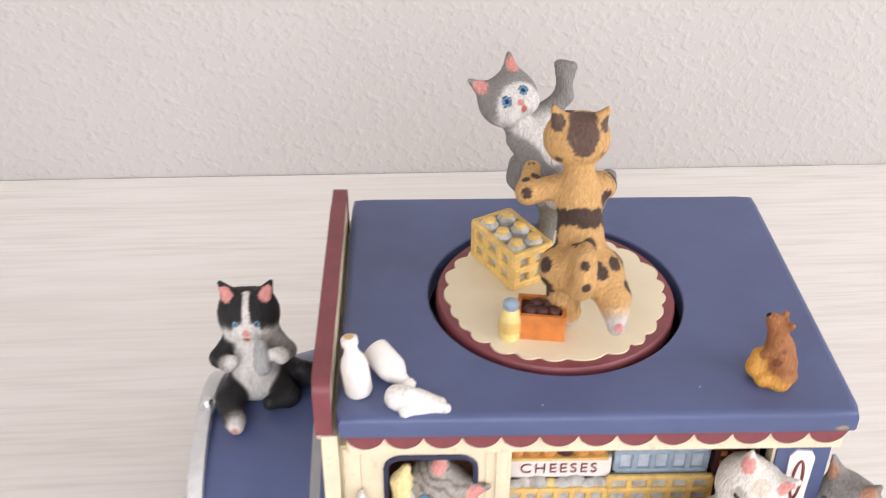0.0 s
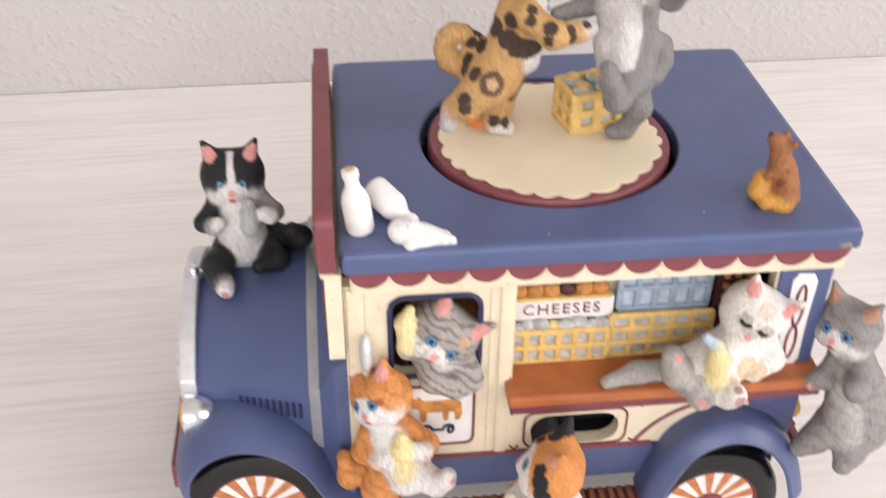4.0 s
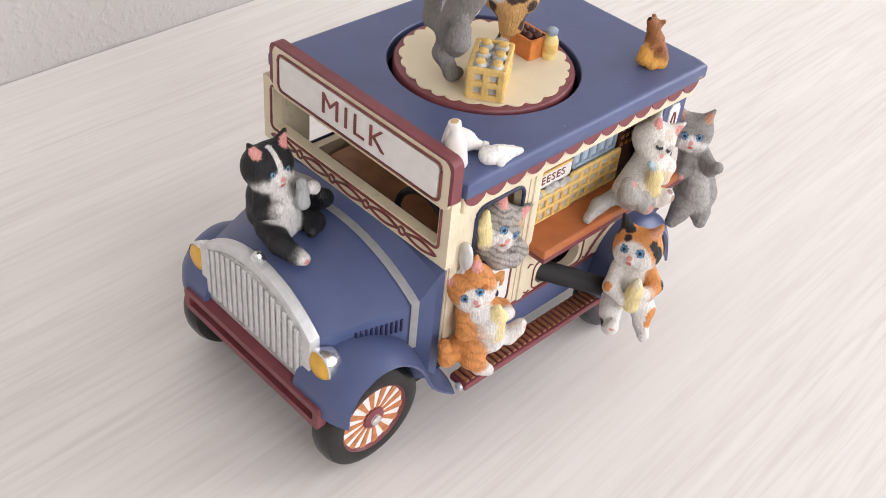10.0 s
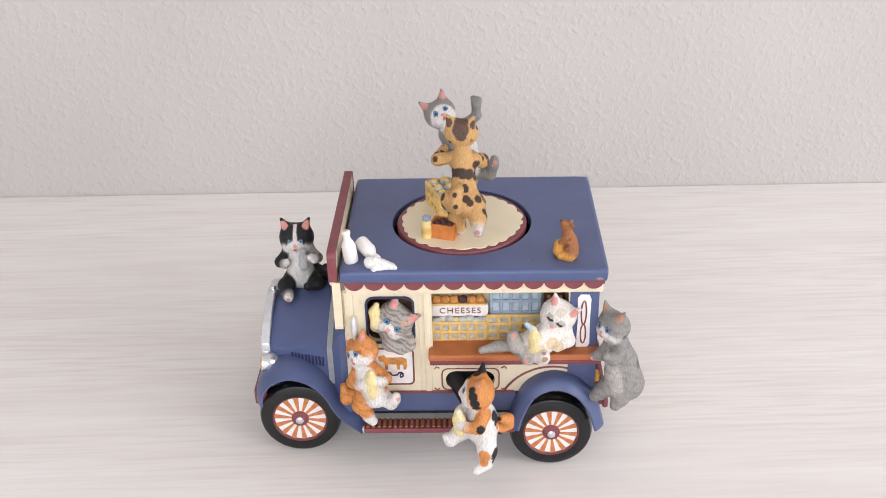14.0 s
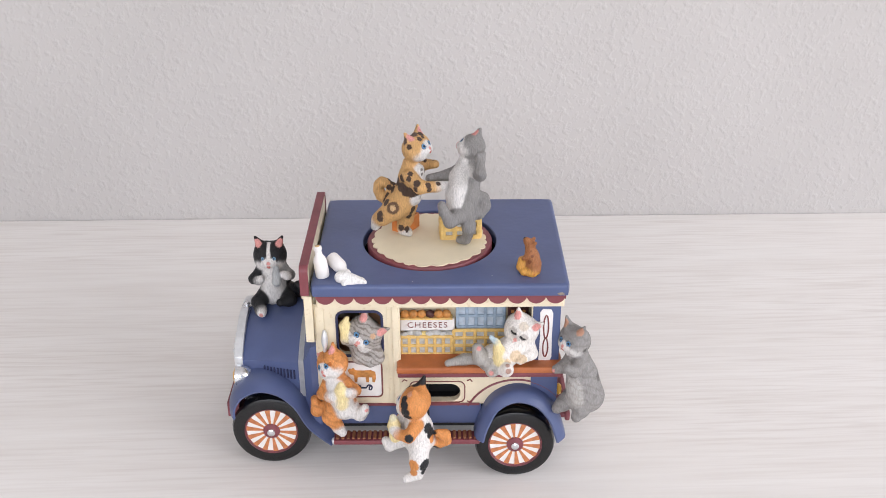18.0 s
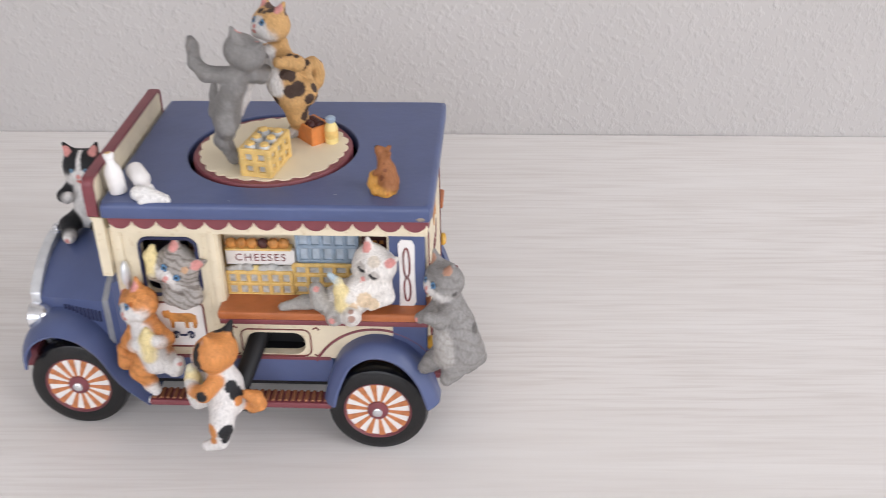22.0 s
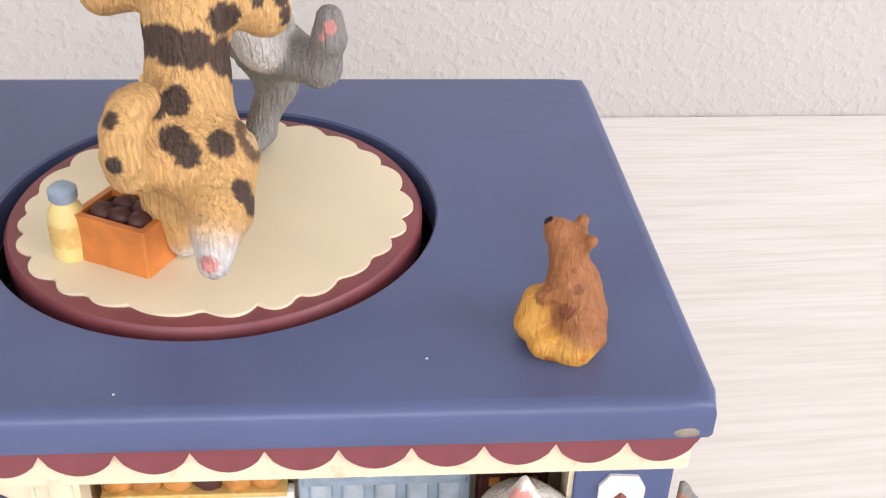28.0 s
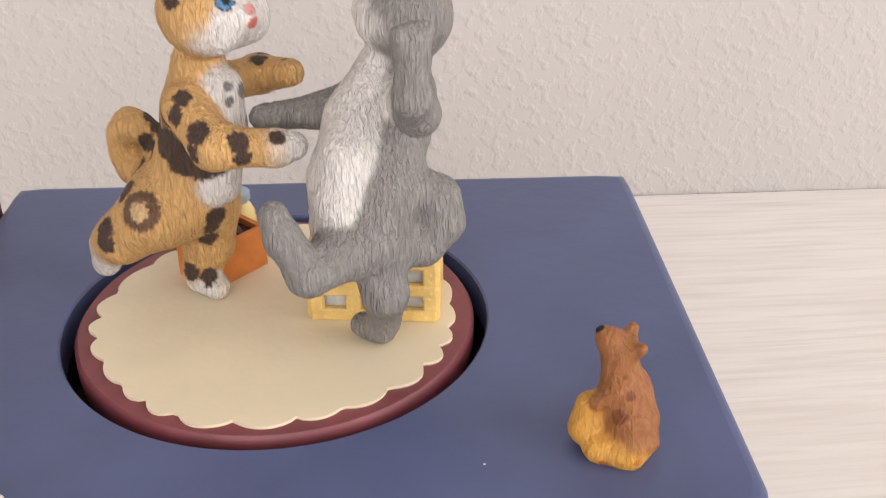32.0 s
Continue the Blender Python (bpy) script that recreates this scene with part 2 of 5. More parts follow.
def plaster_mat():
    """Off-white roller-stippled wall paint with small lumps."""
    m = bpy.data.materials.new("stippled_wall_paint")
    m.use_nodes = True
    nt = m.node_tree
    b = nt.nodes["Principled BSDF"]
    b.inputs["Roughness"].default_value = 0.75
    tc = nt.nodes.new("ShaderNodeTexCoord")
    n1 = nt.nodes.new("ShaderNodeTexNoise")
    n1.inputs["Scale"].default_value, n1.inputs["Detail"].default_value = 210, 4
    n2 = nt.nodes.new("ShaderNodeTexNoise")
    n2.inputs["Scale"].default_value, n2.inputs["Detail"].default_value = 4, 3
    for n in (n1, n2):
        nt.links.new(tc.outputs["Object"], n.inputs["Vector"])
    ramp = nt.nodes.new("ShaderNodeValToRGB")
    ramp.color_ramp.elements[0].position, ramp.color_ramp.elements[1].position = 0.3, 0.7
    ramp.color_ramp.elements[0].color, ramp.color_ramp.elements[1].color = (0.462, 0.44, 0.422, 1), (0.51, 0.486, 0.467, 1)
    nt.links.new(n2.outputs["Fac"], ramp.inputs["Fac"])
    nt.links.new(ramp.outputs["Color"], b.inputs["Base Color"])
    rr = nt.nodes.new("ShaderNodeMapRange")
    rr.inputs["From Min"].default_value, rr.inputs["From Max"].default_value = 0.48, 0.8
    nt.links.new(n1.outputs["Fac"], rr.inputs["Value"])
    bp = nt.nodes.new("ShaderNodeBump")
    bp.inputs["Strength"].default_value, bp.inputs["Distance"].default_value = 0.5, 0.0013
    nt.links.new(rr.outputs["Result"], bp.inputs["Height"])
    nt.links.new(bp.outputs["Normal"], b.inputs["Normal"])
    return m


TABLE, PLASTER = table_mat(), plaster_mat()

# ---- mesh helpers (sizes in millimetres) ----
MM = 0.001


def done(bm, name, material, smooth=True):
    me = bpy.data.meshes.new(name)
    bmesh.ops.recalc_face_normals(bm, faces=bm.faces)
    bm.to_mesh(me)
    bm.free()
    me.transform(Matrix.Scale(MM, 4))
    me.materials.append(material)
    if smooth:
        me.shade_smooth()
        me.set_sharp_from_angle(angle=radians(38))
        # broad flat faces keep their own shading beside narrow bevels
        sides = {}
        for f in me.polygons:
            for k in f.edge_keys:
                sides.setdefault(k, []).append(f)
        for e in me.edges:
            fs = sides[e.key]
            if len(fs) == 2 and fs[0].normal.angle(fs[1].normal, 0) > 0.08 and max(fs[0].area, fs[1].area) > 12 * min(fs[0].area, fs[1].area):
                e.use_edge_sharp = True
    return me


def part(name, bm, material, parent, label="", at=None):
    ob = new(name, done(bm, name, material))
    ob.parent = parent
    if at is not None:
        ob.matrix_basis = at
    if label:
        tagged(ob, label)
    return ob


def thing(name, bm, material, label, category, group="", m=None, kind=""):
    ob = new(name, done(bm, name, material))
    ob.matrix_world = m if m is not None else BODY
    return tagged(ob, label, category, group, kind)


def rbox(x0, x1, y0, y1, z0, z1, bev=0.5, seg=2, bm=None):
    own = bmesh.new()
    bmesh.ops.create_cube(own, size=1, matrix=Matrix.LocRotScale(((x0 + x1) / 2, (y0 + y1) / 2, (z0 + z1) / 2), None, (x1 - x0, y1 - y0, z1 - z0)))
    if bev:
        bmesh.ops.bevel(own, geom=own.edges[:], offset=bev, segments=seg, profile=0.5, affect="EDGES")
    return merge(bm, own)


def merge(bm, own, m=None):
    if m is not None:
        bmesh.ops.transform(own, matrix=m, verts=own.verts)
    if bm is None:
        return own
    me = bpy.data.meshes.new("tmp")
    own.to_mesh(me)
    own.free()
    bm.from_mesh(me)
    bpy.data.meshes.remove(me)
    return bm


def prism(pts, axis, a, b, bev=0.0, bm=None):
    """A closed outline (two coordinates each) pulled from a to b along the axis."""
    own = bmesh.new()
    put = {"x": lambda p, c: (c, p[0], p[1]), "y": lambda p, c: (p[0], c, p[1]), "z": lambda p, c: (p[0], p[1], c)}[axis]
    lo = [own.verts.new(put(p, a)) for p in pts]
    hi = [own.verts.new(put(p, b)) for p in pts]
    own.faces.new(lo), own.faces.new(hi[::-1])
    n = len(pts)
    for i in range(n):
        own.faces.new((lo[i], hi[i], hi[(i + 1) % n], lo[(i + 1) % n]))
    bmesh.ops.recalc_face_normals(own, faces=own.faces)
    if bev:
        bmesh.ops.bevel(own, geom=own.edges[:], offset=bev, segments=2, profile=0.5, affect="EDGES")
    return merge(bm, own)


def lathe(profile, seg=32, axis="z", at=(0, 0, 0), bm=None):
    """Turned form: profile of (radius, height)."""
    own = bmesh.new()
    rings = []
    for r, h in profile:
        if r < 1e-4:
            rings.append([own.verts.new((0, 0, h))])
        else:
            rings.append([own.verts.new((r * math.cos(2 * math.pi * i / seg), r * math.sin(2 * math.pi * i / seg), h)) for i in range(seg)])
    for a, b in zip(rings, rings[1:]):
        for i in range(seg):
            j = (i + 1) % seg
            if len(a) == 1 and len(b) == 1:
                continue
            if len(a) == 1:
                own.faces.new((a[0], b[i], b[j]))
            elif len(b) == 1:
                own.faces.new((a[i], a[j], b[0]))
            else:
                own.faces.new((a[i], a[j], b[j], b[i]))
    turn = {"z": Matrix.Identity(4), "y": pose(0, 0, 0, 90), "x": pose(0, 0, 0, 0, 90)}[axis]
    return merge(bm, own, Matrix.Translation(at) @ turn)


def tube(pts, r, seg=8, bm=None, closed=False):
    """A round bar along points; r is one radius or one for each point."""
    own = bmesh.new()
    pts = [Vector(p) for p in pts]
    n = len(pts)
    rad = r if isinstance(r, (list, tuple)) else [r] * n
    rings = []
    for i, p in enumerate(pts):
        d = (pts[(i + 1) % n] - pts[i - 1]) if closed else (pts[min(i + 1, n - 1)] - pts[max(i - 1, 0)])
        d.normalize()
        u = d.cross(Vector((0.13, 0.31, 0.94)))
        u.normalize()
        v = d.cross(u)
        rings.append([own.verts.new(p + (u * math.cos(2 * math.pi * k / seg) + v * math.sin(2 * math.pi * k / seg)) * rad[i]) for k in range(seg)])
    for i in range(n if closed else n - 1):
        a, b = rings[i], rings[(i + 1) % n]
        for k in range(seg):
            own.faces.new((a[k], a[(k + 1) % seg], b[(k + 1) % seg], b[k]))
    if not closed:
        own.faces.new(rings[0]), own.faces.new(rings[-1][::-1])
    return merge(bm, own)


def rounded(x0, x1, z0, z1, r, seg=5):
    """Outline of a rectangle with round corners."""
    out = []
    for cx, cz, a0 in ((x1 - r, z1 - r, 0), (x0 + r, z1 - r, 90), (x0 + r, z0 + r, 180), (x1 - r, z0 + r, 270)):
        for k in range(seg + 1):
            a = radians(a0 + 90 * k / seg)
            out.append((cx + r * math.cos(a), cz + r * math.sin(a)))
    return out


def cross_at(poly, cx, cz, ang):
    """Where a ray from (cx, cz) leaves an outline."""
    dx, dz = math.cos(ang), math.sin(ang)
    best = 0
    for (ax, az), (bx, bz) in zip(poly, poly[1:] + poly[:1]):
        ex, ez = bx - ax, bz - az
        det = dx * ez - dz * ex
        if abs(det) < 1e-9:
            continue
        t = ((ax - cx) * ez - (az - cz) * ex) / det
        u = ((ax - cx) * dz - (az - cz) * dx) / det
        if t > 0 and -1e-6 <= u <= 1 + 1e-6:
            best = max(best, t)
    return cx + dx * best, cz + dz * best


def holed(outer, inner, axis, a, b, seg=48, bm=None):
    """A plate from a to b along the axis, with an opening through it."""
    own = bmesh.new()
    cx = sum(p[0] for p in inner) / len(inner)
    cz = sum(p[1] for p in inner) / len(inner)
    angs = sorted(set([round(2 * math.pi * k / seg, 5) for k in range(seg)] + [round(math.atan2(p[1] - cz, p[0] - cx) % (2 * math.pi), 5) for p in list(outer) + list(inner)]))
    put = {"x": lambda p, c: (c, p[0], p[1]), "y": lambda p, c: (p[0], c, p[1]), "z": lambda p, c: (p[0], p[1], c)}[axis]
    rows = []
    for g in angs:
        o, i = cross_at(list(outer), cx, cz, g), cross_at(list(inner), cx, cz, g)
        rows.append([own.verts.new(put(o, a)), own.verts.new(put(i, a)), own.verts.new(put(i, b)), own.verts.new(put(o, b))])
    n = len(rows)
    for k in range(n):
        p, q = rows[k], rows[(k + 1) % n]
        for c in range(4):
            own.faces.new((p[c], p[(c + 1) % 4], q[(c + 1) % 4], q[c]))
    bmesh.ops.recalc_face_normals(own, faces=own.faces)
    return merge(bm, own)


def letters(text, size, depth=0.15):
    """Painted raised letters as a mesh outline, centred, in millimetres, lying in the xy plane."""
    cu = bpy.data.curves.new("letters", "FONT")
    cu.body, cu.size, cu.extrude, cu.align_x, cu.align_y = text, size, depth, "CENTER", "CENTER"
    cu.resolution_u, cu.offset, cu.space_character = 4, -0.008 * size, 1.2
    ob = bpy.data.objects.new("letters", cu)
    scene.collection.objects.link(ob)
    dg = bpy.context.evaluated_depsgraph_get()
    me = bpy.data.meshes.new_from_object(ob.evaluated_get(dg))
    bpy.data.objects.remove(ob)
    bm = bmesh.new()
    bm.from_mesh(me)
    bpy.data.meshes.remove(me)
    return bm


# ---- the room ----
def room():
    bm = prism([(-900, -520), (1000, -520), (1000, 279.7), (-900, 279.7)], "z", -22, 0, 1.0)
    ob = new("table", done(bm, "table", TABLE))
    ob.matrix_world = pose(0, 0, 0, 0, 0, WALL_TURN)
    tagged(ob, "long pale whitewashed wood-grain laminate table against the wall", "table")
    leg = prism([(-880, -480), (-830, -480), (-830, -430), (-880, -430)], "z", -750, -22, 1.0)
    first = part("leg", leg, TABLE, ob)
    for dx, dy in ((1810, 0), (0, 650), (1810, 650)):
        o = new("leg", first.data)
        o.parent = ob
        o.matrix_basis = Matrix.Translation((dx * MM, dy * MM, 0))
    turn = pose(0, 0, 0, 0, 0, WALL_TURN)
    # Only the north wall is in view; the rest is added to bounce light.
    for name, p, axis, a, b, material in (
            ("wall_north", [(-2200, -750), (2100, -750), (2100, 1700), (-2200, 1700)], "y", 280.2, 408, PLASTER),
            ("floor", [(-2200, -2600), (2100, -2600), (2100, 400), (-2200, 400)], "z", -850, -751, FLOORM),
            ("ceiling", [(-2200, -2600), (2100, -2600), (2100, 400), (-2200, 400)], "z", 1701, 1800, ROOMWALL),
            ("wall_west", [(-2499, -750), (280.2, -750), (280.2, 1700), (-2499, 1700)], "x", -2200, -2100, ROOMWALL)):
        w = new(name, done(prism(p, axis, a, b), name, material))
        w.matrix_world = turn
        tagged(w, kind="structure")
    bm = holed([(-2499, -750), (280.2, -750), (280.2, 1700), (-2499, 1700)], [(-2150, 50), (-150, 50), (-150, 1500), (-2150, 1500)], "x", 2000, 2100)
    w = new("wall_east", done(bm, "wall_east", ROOMWALL))
    w.matrix_world = turn
    tagged(w, kind="structure")
    # Unseen south wall, its opening and window added for the fill lamp.
    bm = holed([(-2200, -750), (2100, -750), (2100, 1700), (-2200, 1700)], [(-1650, 200), (950, 200), (950, 1620), (-1650, 1620)], "y", -2600, -2500)
    w = new("wall_south", done(bm, "wall_south", ROOMWALL))
    w.matrix_world = turn
    tagged(w, kind="structure")
    win = new("added_south_window", None)
    win.matrix_world = turn
    tagged(win, kind="structure")
    part("window_frame", holed([(-1649, 201), (949, 201), (949, 1619), (-1649, 1619)], [(-1590, 260), (890, 260), (890, 1560), (-1590, 1560)], "y", -2570, -2530), WHITE, win)
    part("mullion", rbox(-370, -330, -2565, -2535, 260, 1560, 2), WHITE, win)
    frame_bm = holed([(-2149, 51), (-151, 51), (-151, 1499), (-2149, 1499)], [(-2090, 110), (-210, 110), (-210, 1440), (-2090, 1440)], "x", 2030, 2070)
    win = new("window_1", None)
    win.matrix_world = turn
    tagged(win, kind="structure")
    part("window_frame", frame_bm, WHITE, win)
    part("mullion", rbox(2035, 2065, -1170, -1130, 110, 1440, 2), WHITE, win)


room()

# ---- the milk truck ----
truck = new("toy_milk_truck", None)
truck.matrix_world = BODY
tagged(truck, "blue and cream resin toy milk truck music box on the table", "music box")
YC = 10.3            # centre line of the truck
NEAR, FAR = -35.7, 56.3


def lump(seed, sx, sy, sz, at):
    r = random.Random(seed)
    own = bmesh.new()
    bmesh.ops.create_icosphere(own, subdivisions=2, radius=1)
    for v in own.verts:
        k = 1 + 0.22 * noise.noise(v.co * 2.1 + Vector((seed * 3.7, 0, 0)))
        v.co = Vector((v.co.x * sx * k + at[0], v.co.y * sy * k + at[1], v.co.z * sz * k + at[2]))
    return own


def build_roof():
    # rounded edge: the outline drawn in towards the top and the bottom, ring by ring
    rings = [(2.0, 117.4), (1.2, 117.25), (0.55, 116.85), (0.15, 116.2), (0, 115.3), (0, 112), (0.3, 111.2), (1.0, 110.8)]
    lines = [rounded(-38.5 + i, 90.0 - i, -40.3 + i, 62.2 - i, 1.6, 4) for i, z in rings]
    bm = bmesh.new()
    rows = []
    for k in range(144):
        g = 2 * math.pi * (k + 0.5) / 144
        hole = (20.2 + 35.4 * math.cos(g), 10.4 + 35.4 * math.sin(g))
        col = [(*hole, 110.8), (*hole, 117.0), (20.2 + 35.75 * math.cos(g), 10.4 + 35.75 * math.sin(g), 117.4)]
        for (i, z), ln in zip(rings, lines):
            p = cross_at(ln, 20.2, 10.4, g)
            col.append((*p, z))
        rows.append([bm.verts.new(p) for p in col])
    for p, q in zip(rows, rows[1:] + rows[:1]):
        for c in range(len(p)):
            d = (c + 1) % len(p)
            bm.faces.new((p[c], p[d], q[d], q[c]))
    roof = part("roof", bm, BLUE, truck, "flat blue painted roof with a round opening")
    for k, (x, y) in enumerate(((52, -30), (12, -36))):
        part("paint_speck", lump(90 + k, 0.2, 0.16, 0.08, (x, y, 117.4)), WHITE, roof)
    # wall and floor of the opening in one even black
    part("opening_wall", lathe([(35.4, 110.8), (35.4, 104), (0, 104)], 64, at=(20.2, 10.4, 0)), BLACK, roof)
    # cream frieze with hanging maroon scallops
    frieze = part("frieze", holed(rounded(-36.2, 87.9, -38.2, 58.9, 1, 2), rounded(-30, 82, -32, 52, 1, 2), "z", 104, 110.9), CREAM, roof)

    def scallop(w):
        pts = [(-w / 2, 0)] + [(-w / 2 + w * k / 10, -1.2 - 3.6 * math.sin(math.pi * k / 10) ** 0.6) for k in range(11)] + [(w / 2, 0)]
        return done(prism(pts, "y", -0.5, 0.3, 0), "scallop", MAROON)

    n, m = 13, 10
    wl, ws = 124.1 / n, 97.1 / m
    long_me, short_me = scallop(wl), scallop(ws)
    for k in range(n):
        for y, rz in ((-38.2, 0), (58.9, 180)):
            o = new("scallop", long_me)
            o.parent = frieze
            o.matrix_basis = pose((-36.2 + wl * (k + 0.5)) * MM, y * MM, 110.75 * MM, 0, 0, rz)
    for k in range(m):
        o = new("scallop", short_me)
        o.parent = frieze
        o.matrix_basis = pose(87.9 * MM, (-38.2 + ws * (k + 0.5)) * MM, 110.75 * MM, 0, 0, 90)


def build_sides():
    win = rounded(-26.7, -3.8, 74, 100.3, 4, 4)
    slot = rounded(11.3, 36, 45.2, 56.0, 5.0, 6)
    count = rounded(5.2, 71.8, 66, 102.3, 0.6, 2)
    for side, (a, b) in enumerate(((NEAR, NEAR + 4), (FAR - 4, FAR))):
        body = part("side_wall", holed([(-38, 43.5), (1.5, 43.5), (1.5, 104.5), (-38, 104.5)], win, "y", a, b), CREAM, truck, "cream painted side with door")
        part("side_panel", holed([(1.5, 62.5), (86, 62.5), (86, 104.5), (1.5, 104.5)], count, "y", a, b), CREAM, body)
        part("lower_panel", holed([(1.5, 43.5), (86, 43.5), (86, 62.5), (1.5, 62.5)], slot, "y", a, b), CREAM, body)
        s = -1 if side == 0 else 1
        face = a if side == 0 else b
        y0, y1 = sorted((face, face + s * 0.7))
        # door edge, pillar mouldings, window rim
        part("door_edge", rbox(1.2, 4.4, y0, y1 + (0 if s > 0 else 0.5), 44, 103.8, 0.4), CREAM, body)
        part("door_edge", rbox(-1.2, -0.7, min(face, face + s * 0.35), max(face, face + s * 0.35), 45, 103, 0.1), CREAM, body)
        part("pillar", rbox(-37.4, -33, y0, y1, 44, 103.8, 0.5), CREAM, body)
        part("window_rim", tube([(p[0], face + s * 0.2, p[1]) for p in win], 0.75, 6, closed=True), BLUE_DARK, body)
        # framed panel under the door window with a painted cow and scroll
        pl = part("door_panel", prism(rounded(-26, -5.2, 49, 69.8, 2.2, 3), "y", face, face + s * 0.35), WHITE, body)
        part("panel_border", tube([(p[0], face + s * 0.4, p[1]) for p in rounded(-26.4, -4.8, 48.6, 70.2, 2.2, 3)], 0.42, 5, closed=True), LINE, pl)
        cow(pl, (-15, face + s * 0.35, 62), s, 0.92)
        scroll(pl, (-14.5, face + s * 0.45, 54.2), 5)
        # dark blue corner pillar with a white tag and a red figure on it
        part("corner_pillar", rbox(72.5, 86.4, y0, y1, 44.5, 104, 0.4), BLUE, body)
        tag = part("pillar_tag", prism([(75.9, 71), (77.2, 70.2), (81.5, 71), (82.6, 73.2), (82.3, 86), (82.6, 99), (81.4, 101.3), (77.4, 101.6), (76, 99.6), (76.4, 86)], "y", face + s * 0.7, face + s * 1.2, 0), WHITE, body)
        bm = None
        for (z0, z1) in ((73.5, 84.5), (84.5, 98)):
            bm = tube([(79.2 + 1.25 * math.sin(2 * math.pi * k / 16), face + s * 1.25, (z0 + z1) / 2 + (z1 - z0) / 2 * math.cos(2 * math.pi * k / 16)) for k in range(16)], 0.42, 5, bm, True)
        part("tag_figure", bm, LINE, tag)
        # sill, maroon line and red-brown scrolls round the slot
        part("sill", rbox(-33, 47, *sorted((face + s * 0.2, face - s * 4)), 31, 43.2, 0.6), BLUE, body)
        part("sill_line", rbox(-30, 46, *sorted((face, face + s * 0.6)), 42.6, 44.2, 0.25), MAROON, body)
        bm = tube([(p[0], face + s * 0.15, p[1]) for p in rounded(9.4, 38.2, 44.6, 57.6, 3, 3)], 0.35, 5, None, True)
        for x in (8.2, 39.4):
            for z in (58, 45.4):
                sx = 1 if x > 20 else -1
                bm = tube([(x, face + s * 0.15, z), (x + 1.6 * sx, face + s * 0.15, z + (0.9 if z > 50 else -0.9)), (x + 2.6 * sx, face + s * 0.15, z - (0.4 if z > 50 else -0.4))], 0.35, 5, bm)
        part("slot_border", bm, LINE, body)
        part("fender_line", tube([(65 + 28.3 * math.cos(radians(q)), face + s * 0.2, 28 + 30.5 * math.sin(radians(q))) for q in range(38, 156, 6)], 0.6, 5), MAROON, body)
        part("corner_mark", tube([(72.6, face + s * 0.3, 63.5), (82, face + s * 0.3, 63), (81.6, face + s * 0.3, 57), (72.6, face + s * 0.3, 63.5)], 0.4, 5), LINE, body)
        # counter
        cn = part("counter", rbox(3.2, 88, *sorted((face - s * 6, face + s * 8.2)), 67.6, 71.2, 0.9), COUNTER, truck, "orange-brown serving counter with a maroon edge")
        part("counter_edge", rbox(3.8, 87.6, *sorted((face - s * 0.5, face + s * 7.9)), 65.2, 67.7, 0.5), MAROON, cn)
        bm = rbox(-31, 46, *sorted((face + s * 0.5, face + s * 9)), 23.6, 26.4, 0.6)
        rb = part("running_board", bm, MAROON, truck, "maroon running board with ribbed brown tread")
        tread = done(rbox(-0.85, 0.85, *sorted((face + s * 1, face + s * 8)), 26.4, 27.4, 0.3, 1), "tread", BROWN)
        for k in range(27):
            o = new("tread", tread)
            o.parent = rb
            o.matrix_basis = Matrix.Translation(((-29 + 2.8 * k) * MM, 0, 0))
        part("board_tip", lathe([(0, -2), (1.6, -1.4), (2, 0), (1.6, 1.4), (0, 2)], 12, "x", (45.8, face + s * 6, 25.2)), SILVER, rb)
        part("board_tip", lathe([(0, -2), (1.6, -1.4), (2, 0), (1.6, 1.4), (0, 2)], 12, "x", (-30.5, face + s * 6, 24.2)), SILVER, rb)
        # mirror
        bm = lathe([(0.01, -1)] + [(math.cos(radians(q)), math.sin(radians(q))) for q in range(-75, 90, 15)] + [(0.01, 1)], 20)
        bmesh.ops.transform(bm, matrix=Matrix.Translation((-33, face + s * 3.0, 85.4)) @ Matrix.Diagonal((1.7, 3.1, 5.8, 1)), verts=bm.verts)
        mr = part("wing_mirror", bm, SILVER, truck, "silver wing mirror")
        part("mirror_arm", tube([(-33.4, face + s * 0.3, 77), (-33.2, face + s * 2.4, 78.4), (-33, face + s * 2.9, 82)], 1.0, 8), SILVER, mr)
    part("floor_plate", rbox(-45, 86, NEAR + 4.2, FAR - 4.2, 26, 31, 0.5), BLACK, truck)
    part("inner_floor", rbox(-38, 84, NEAR + 4.3, FAR - 4.3, 42, 44, 0), BENCH, truck)
    part("partition", rbox(0.5, 3.5, NEAR + 4.3, FAR - 4.3, 44.2, 103.9, 0), TAN, truck)
    part("window_backing", rbox(3.8, 74, NEAR + 12.6, NEAR + 14, 44.2, 103.9, 0), CREAM, truck)
    part("window_backing", rbox(3.8, 74, FAR - 14, FAR - 12.6, 44.2, 103.9, 0), CREAM, truck)
    # Black sheets put behind the slot stand in for its shaded inside.
    part("slot_shade_backing", rbox(4, 46, NEAR + 9, NEAR + 10.2, 44.2, 64, 0), BLACK, truck)
    part("slot_shade_floor", rbox(4, 46, NEAR + 4.1, NEAR + 9, 44.1, 45.1, 0), BLACK, truck)
    part("bench", rbox(-20, 0.3, NEAR + 6, FAR - 6, 44.2, 72, 3), BENCH, truck, "brown driver's bench")
    wheel = part("steering_wheel", tube([(-33 + 2 * math.sin(2 * math.pi * k / 24), -16 + 11 * math.cos(2 * math.pi * k / 24), 88 + 8 * math.sin(2 * math.pi * k / 24)) for k in range(24)], 1.3, 8, None, True), BLACK, truck, "black steering wheel")


